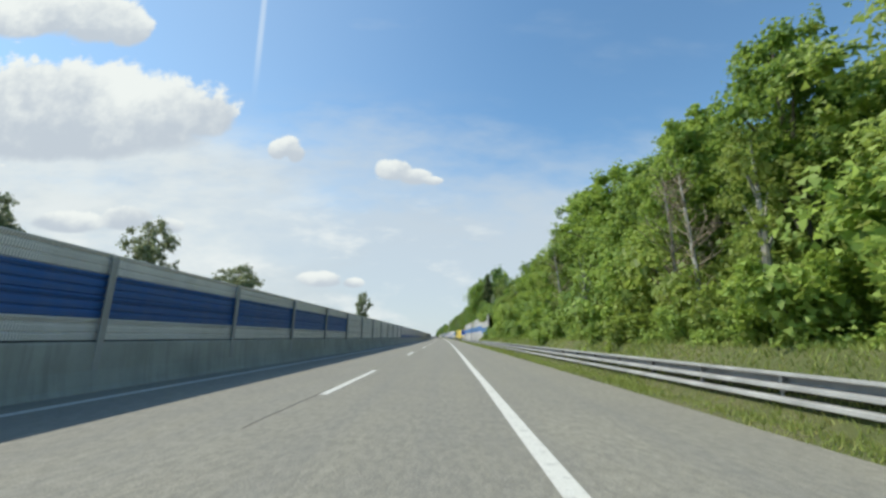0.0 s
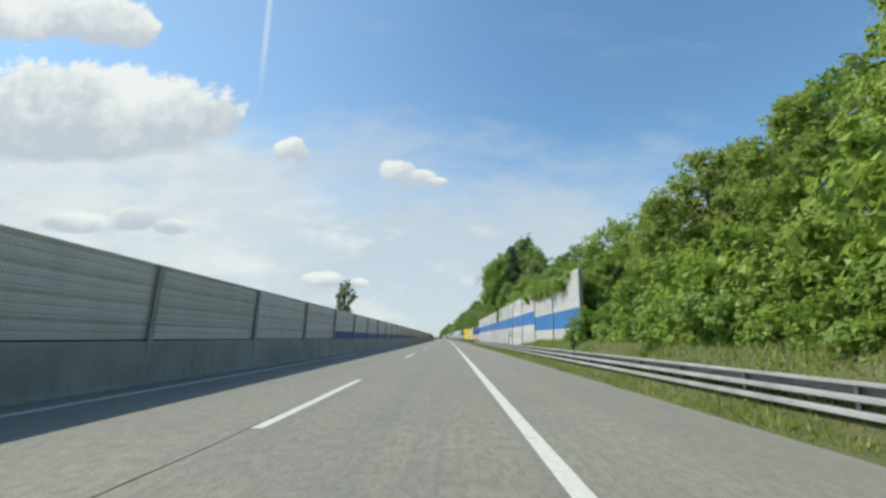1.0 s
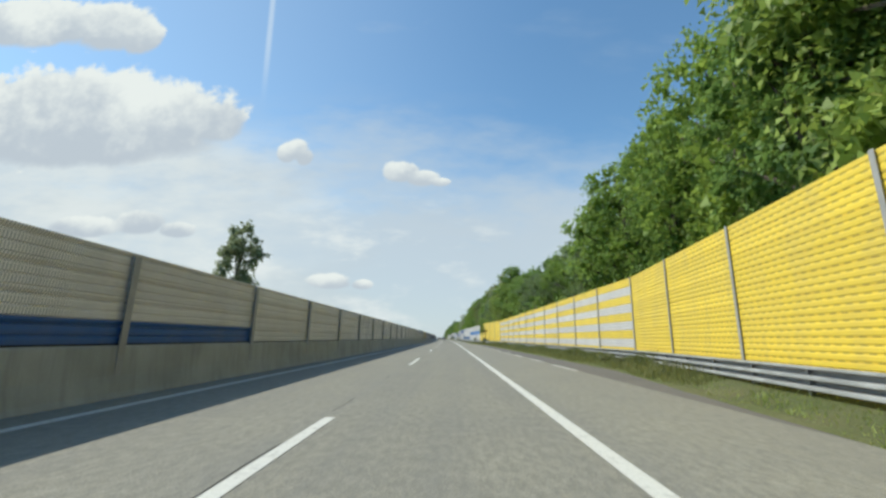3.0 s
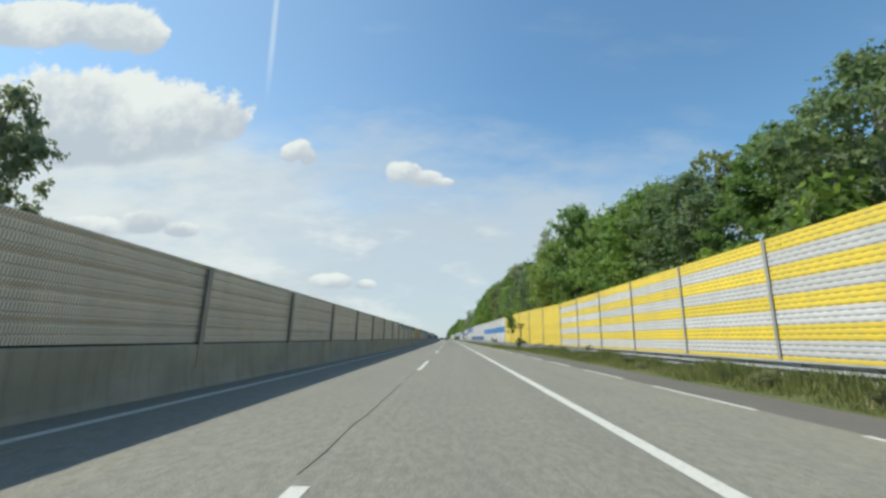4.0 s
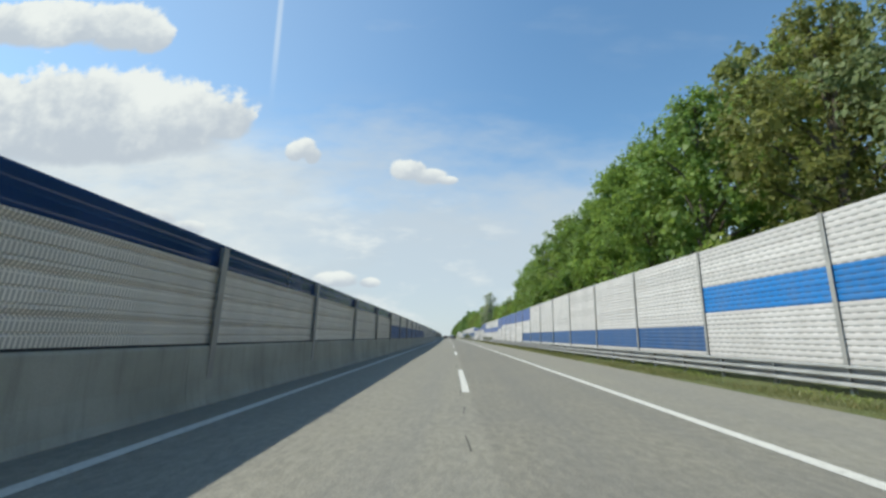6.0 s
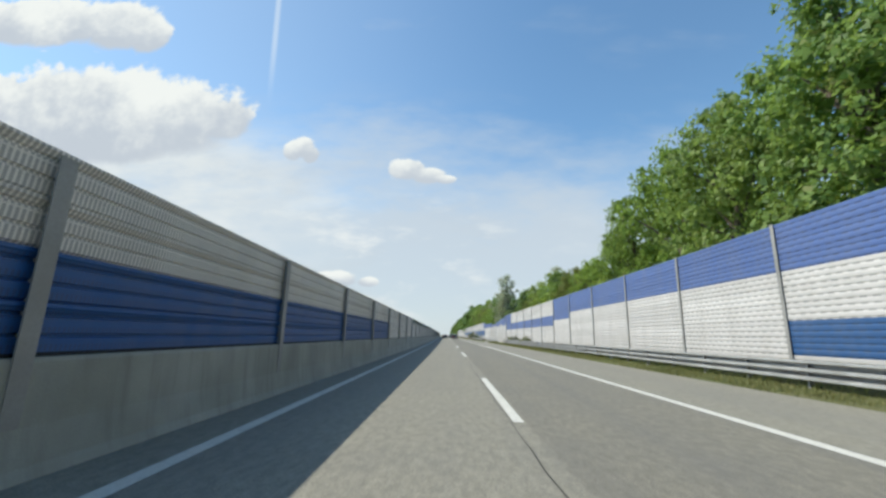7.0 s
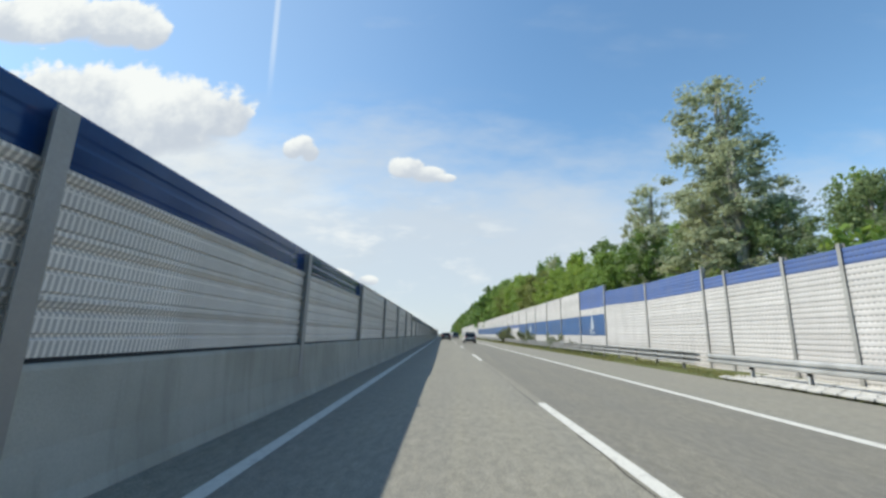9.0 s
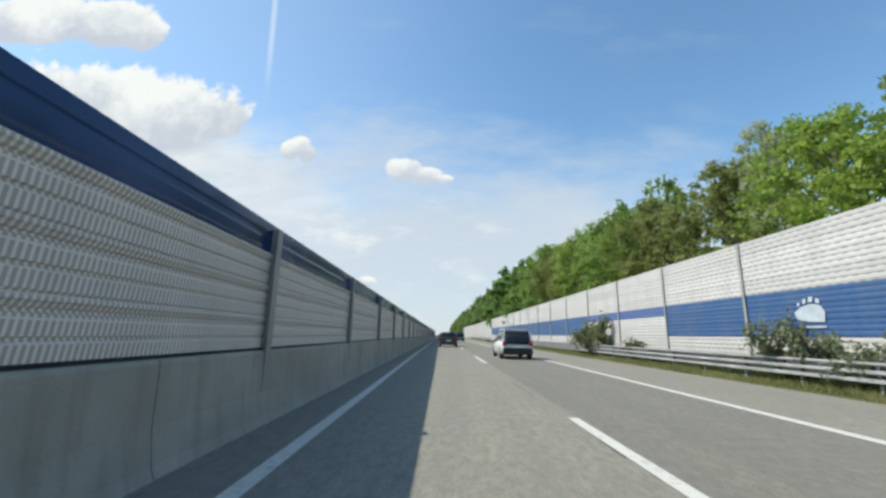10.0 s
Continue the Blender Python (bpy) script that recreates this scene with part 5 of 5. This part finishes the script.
def car(x, y, paint, label, length=4.4, tall=1.48, width=0.88, turn=0.0, group="cars ahead", rake=0.24):
    """A car that points along +y; its tail is at local y = 0."""
    ob = base("car", pose(x, y, 0, 0, 0, turn), label, "car", group)
    L = length
    bm = bmesh.new()
    loft(bm, [(0.02, width - 0.10, width - 0.12, 0.34, 0.88), (0.12, width - 0.03, width - 0.05, 0.26, 0.95), (0.6, width, width - 0.05, 0.22, 0.97), (L * 0.55, width, width - 0.05, 0.22, 0.95), (L * 0.75, width, width - 0.06, 0.22, 0.90), (L - 0.15, width - 0.06, width - 0.12, 0.26, 0.72), (L, width - 0.18, width - 0.22, 0.36, 0.62)])
    part("body", bm, paint, ob)
    bm = bmesh.new()
    loft(bm, [(0.16, width - 0.06, width - 0.14, 0.90, 0.99), (0.16 + rake, width - 0.07, width - 0.20, 0.90, tall - 0.06), (0.62, width - 0.07, width - 0.22, 0.90, tall - 0.025), (L * 0.52, width - 0.07, width - 0.22, 0.90, tall - 0.025), (L * 0.72, width - 0.08, width - 0.14, 0.86, 0.96)])
    part("cabin_glass", bm, M_GLASS, ob, "dark tinted windows")
    bm = bmesh.new()
    loft(bm, [(0.12 + rake, width - 0.22, width - 0.26, tall - 0.12, tall - 0.02), (0.60, width - 0.20, width - 0.25, tall - 0.09, tall), (L * 0.51, width - 0.20, width - 0.25, tall - 0.09, tall), (L * 0.56, width - 0.22, width - 0.26, tall - 0.13, tall - 0.05)])
    part("roof", bm, paint, ob)
    for s in (-1, 1):
        bm = bmesh.new()
        tube(bm, [(s * (width - 0.085), 0.17, 0.95), (s * (width - 0.185), 0.16 + rake, tall - 0.09)], [0.055, 0.045], 6)
        part("pillar", bm, paint, ob)
        part("tail_lamp", box_bm((s * (width - 0.17) - 0.11, -0.005, 0.70), (s * (width - 0.17) + 0.11, 0.14, 0.92), 0.03), M_LAMP, ob, "red tail lamp")
        part("mirror", box_bm((s * (width + 0.10) - 0.10, L * 0.62, 0.92), (s * (width + 0.10) + 0.06, L * 0.62 + 0.12, 1.06), 0.03), paint, ob)
    part("bumper", box_bm((-width + 0.06, -0.06, 0.30), (width - 0.06, 0.16, 0.52), 0.05), M_PLASTIC, ob, "dark rear bumper")
    if rake < 0.2:
        bm = bmesh.new()
        w = width - 0.16
        loft(bm, [(0.0, w, w - 0.02, 0.78, 0.90), (0.05, w, w - 0.06, 0.76, 1.05), (0.14, w, w - 0.08, 0.80, tall - 0.16)])
        part("rear_window", bm, M_GLASS, ob, "wide dark rear window")
        part("bumper_skirt", box_bm((-width + 0.08, -0.045, 0.24), (width - 0.08, 0.10, 0.60), 0.05), M_PLASTIC, ob, "dark plastic bumper skirt")
    part("plate", box_bm((-0.26, -0.016, 0.60), (0.26, 0.03, 0.71), 0.006), M_PLATE, ob, "blank pale plate")
    for wx in (-width + 0.10, width - 0.10):
        for wy in (0.80, L - 0.85):
            bm = bmesh.new()
            bmesh.ops.create_cone(bm, cap_ends=True, segments=24, radius1=0.32, radius2=0.32, depth=0.21, matrix=pose(wx, wy, 0.32, 0, 90, 0))
            bmesh.ops.bevel(bm, geom=[e for e in bm.edges if len(e.link_faces) == 2 and abs(e.calc_face_angle(0)) > 1.0], offset=0.03, segments=2, affect="EDGES")
            tyre = part("tyre", bm, M_TYRE, ob, "black tyre")
            bm = bmesh.new()
            bmesh.ops.create_cone(bm, cap_ends=True, segments=20, radius1=0.21, radius2=0.20, depth=0.225, matrix=pose(wx, wy, 0.32, 0, 90, 0))
            part("rim", bm, M_RIM, tyre, "grey alloy rim")
    return ob


P_WHITE = surface("white_car_paint", (0.62, 0.62, 0.61), 0.25, 1, 20, 0.05, 0.0)
P_DARK = surface("dark_grey_car_paint", (0.06, 0.065, 0.075), 0.25, 1, 20, 0.05, 0.0, 0.4)
P_BLUE = surface("blue_grey_car_paint", (0.16, 0.22, 0.34), 0.3, 1, 20, 0.05, 0.0, 0.3)
car(2.05, 408.2, P_WHITE, "white hatchback with dark rear window on the road", 4.2, 1.58, 0.86, rake=0.12)
car(-1.25, 427.5, P_DARK, "dark grey saloon driving ahead on the road", 4.5, 1.46, 0.90)
car(1.7, 466.0, P_BLUE, "blue-grey van-like car further ahead on the road", 4.6, 1.75, 0.92, rake=0.10)
car(-1.6, 470.0, P_DARK, "dark car far ahead on the road", 4.4, 1.50, 0.88)


# ---- everything laid along the bending road ----
def straight(ob):
    return straight(ob.parent) @ ob.matrix_basis if ob.parent else ob.matrix_basis.copy()


things = [ob for ob in scene.objects if ob.type in {"MESH", "EMPTY"} and ob.name != "ground"]
before = {ob: straight(ob) for ob in things}
after = {ob: along_road(m) for ob, m in before.items()}
for ob in things:
    me = ob.data
    if me is None or me.users > 1:
        continue
    co = np.empty(len(me.vertices) * 3, np.float32)
    me.vertices.foreach_get("co", co)
    co = co.reshape(-1, 3)
    if not len(co) or np.ptp(co[:, 1]) < 12.0:
        continue
    # long pieces follow the bend vertex by vertex
    m = np.array(before[ob])
    w = co @ m[:3, :3].T + m[:3, 3]
    c = np.clip(w[:, 1], -60.0, 400.0)
    h = BEND * c
    w = np.stack([-0.5 * BEND * c * c - h * (w[:, 1] - c) + w[:, 0] * np.cos(h), w[:, 1] + w[:, 0] * np.sin(h), w[:, 2]], 1)
    m = np.array(after[ob].inverted())
    me.vertices.foreach_set("co", (w @ m[:3, :3].T + m[:3, 3]).astype(np.float32).ravel())
    me.update()
for ob in things:
    ob.matrix_basis = after[ob.parent].inverted() @ after[ob] if ob.parent else after[ob]
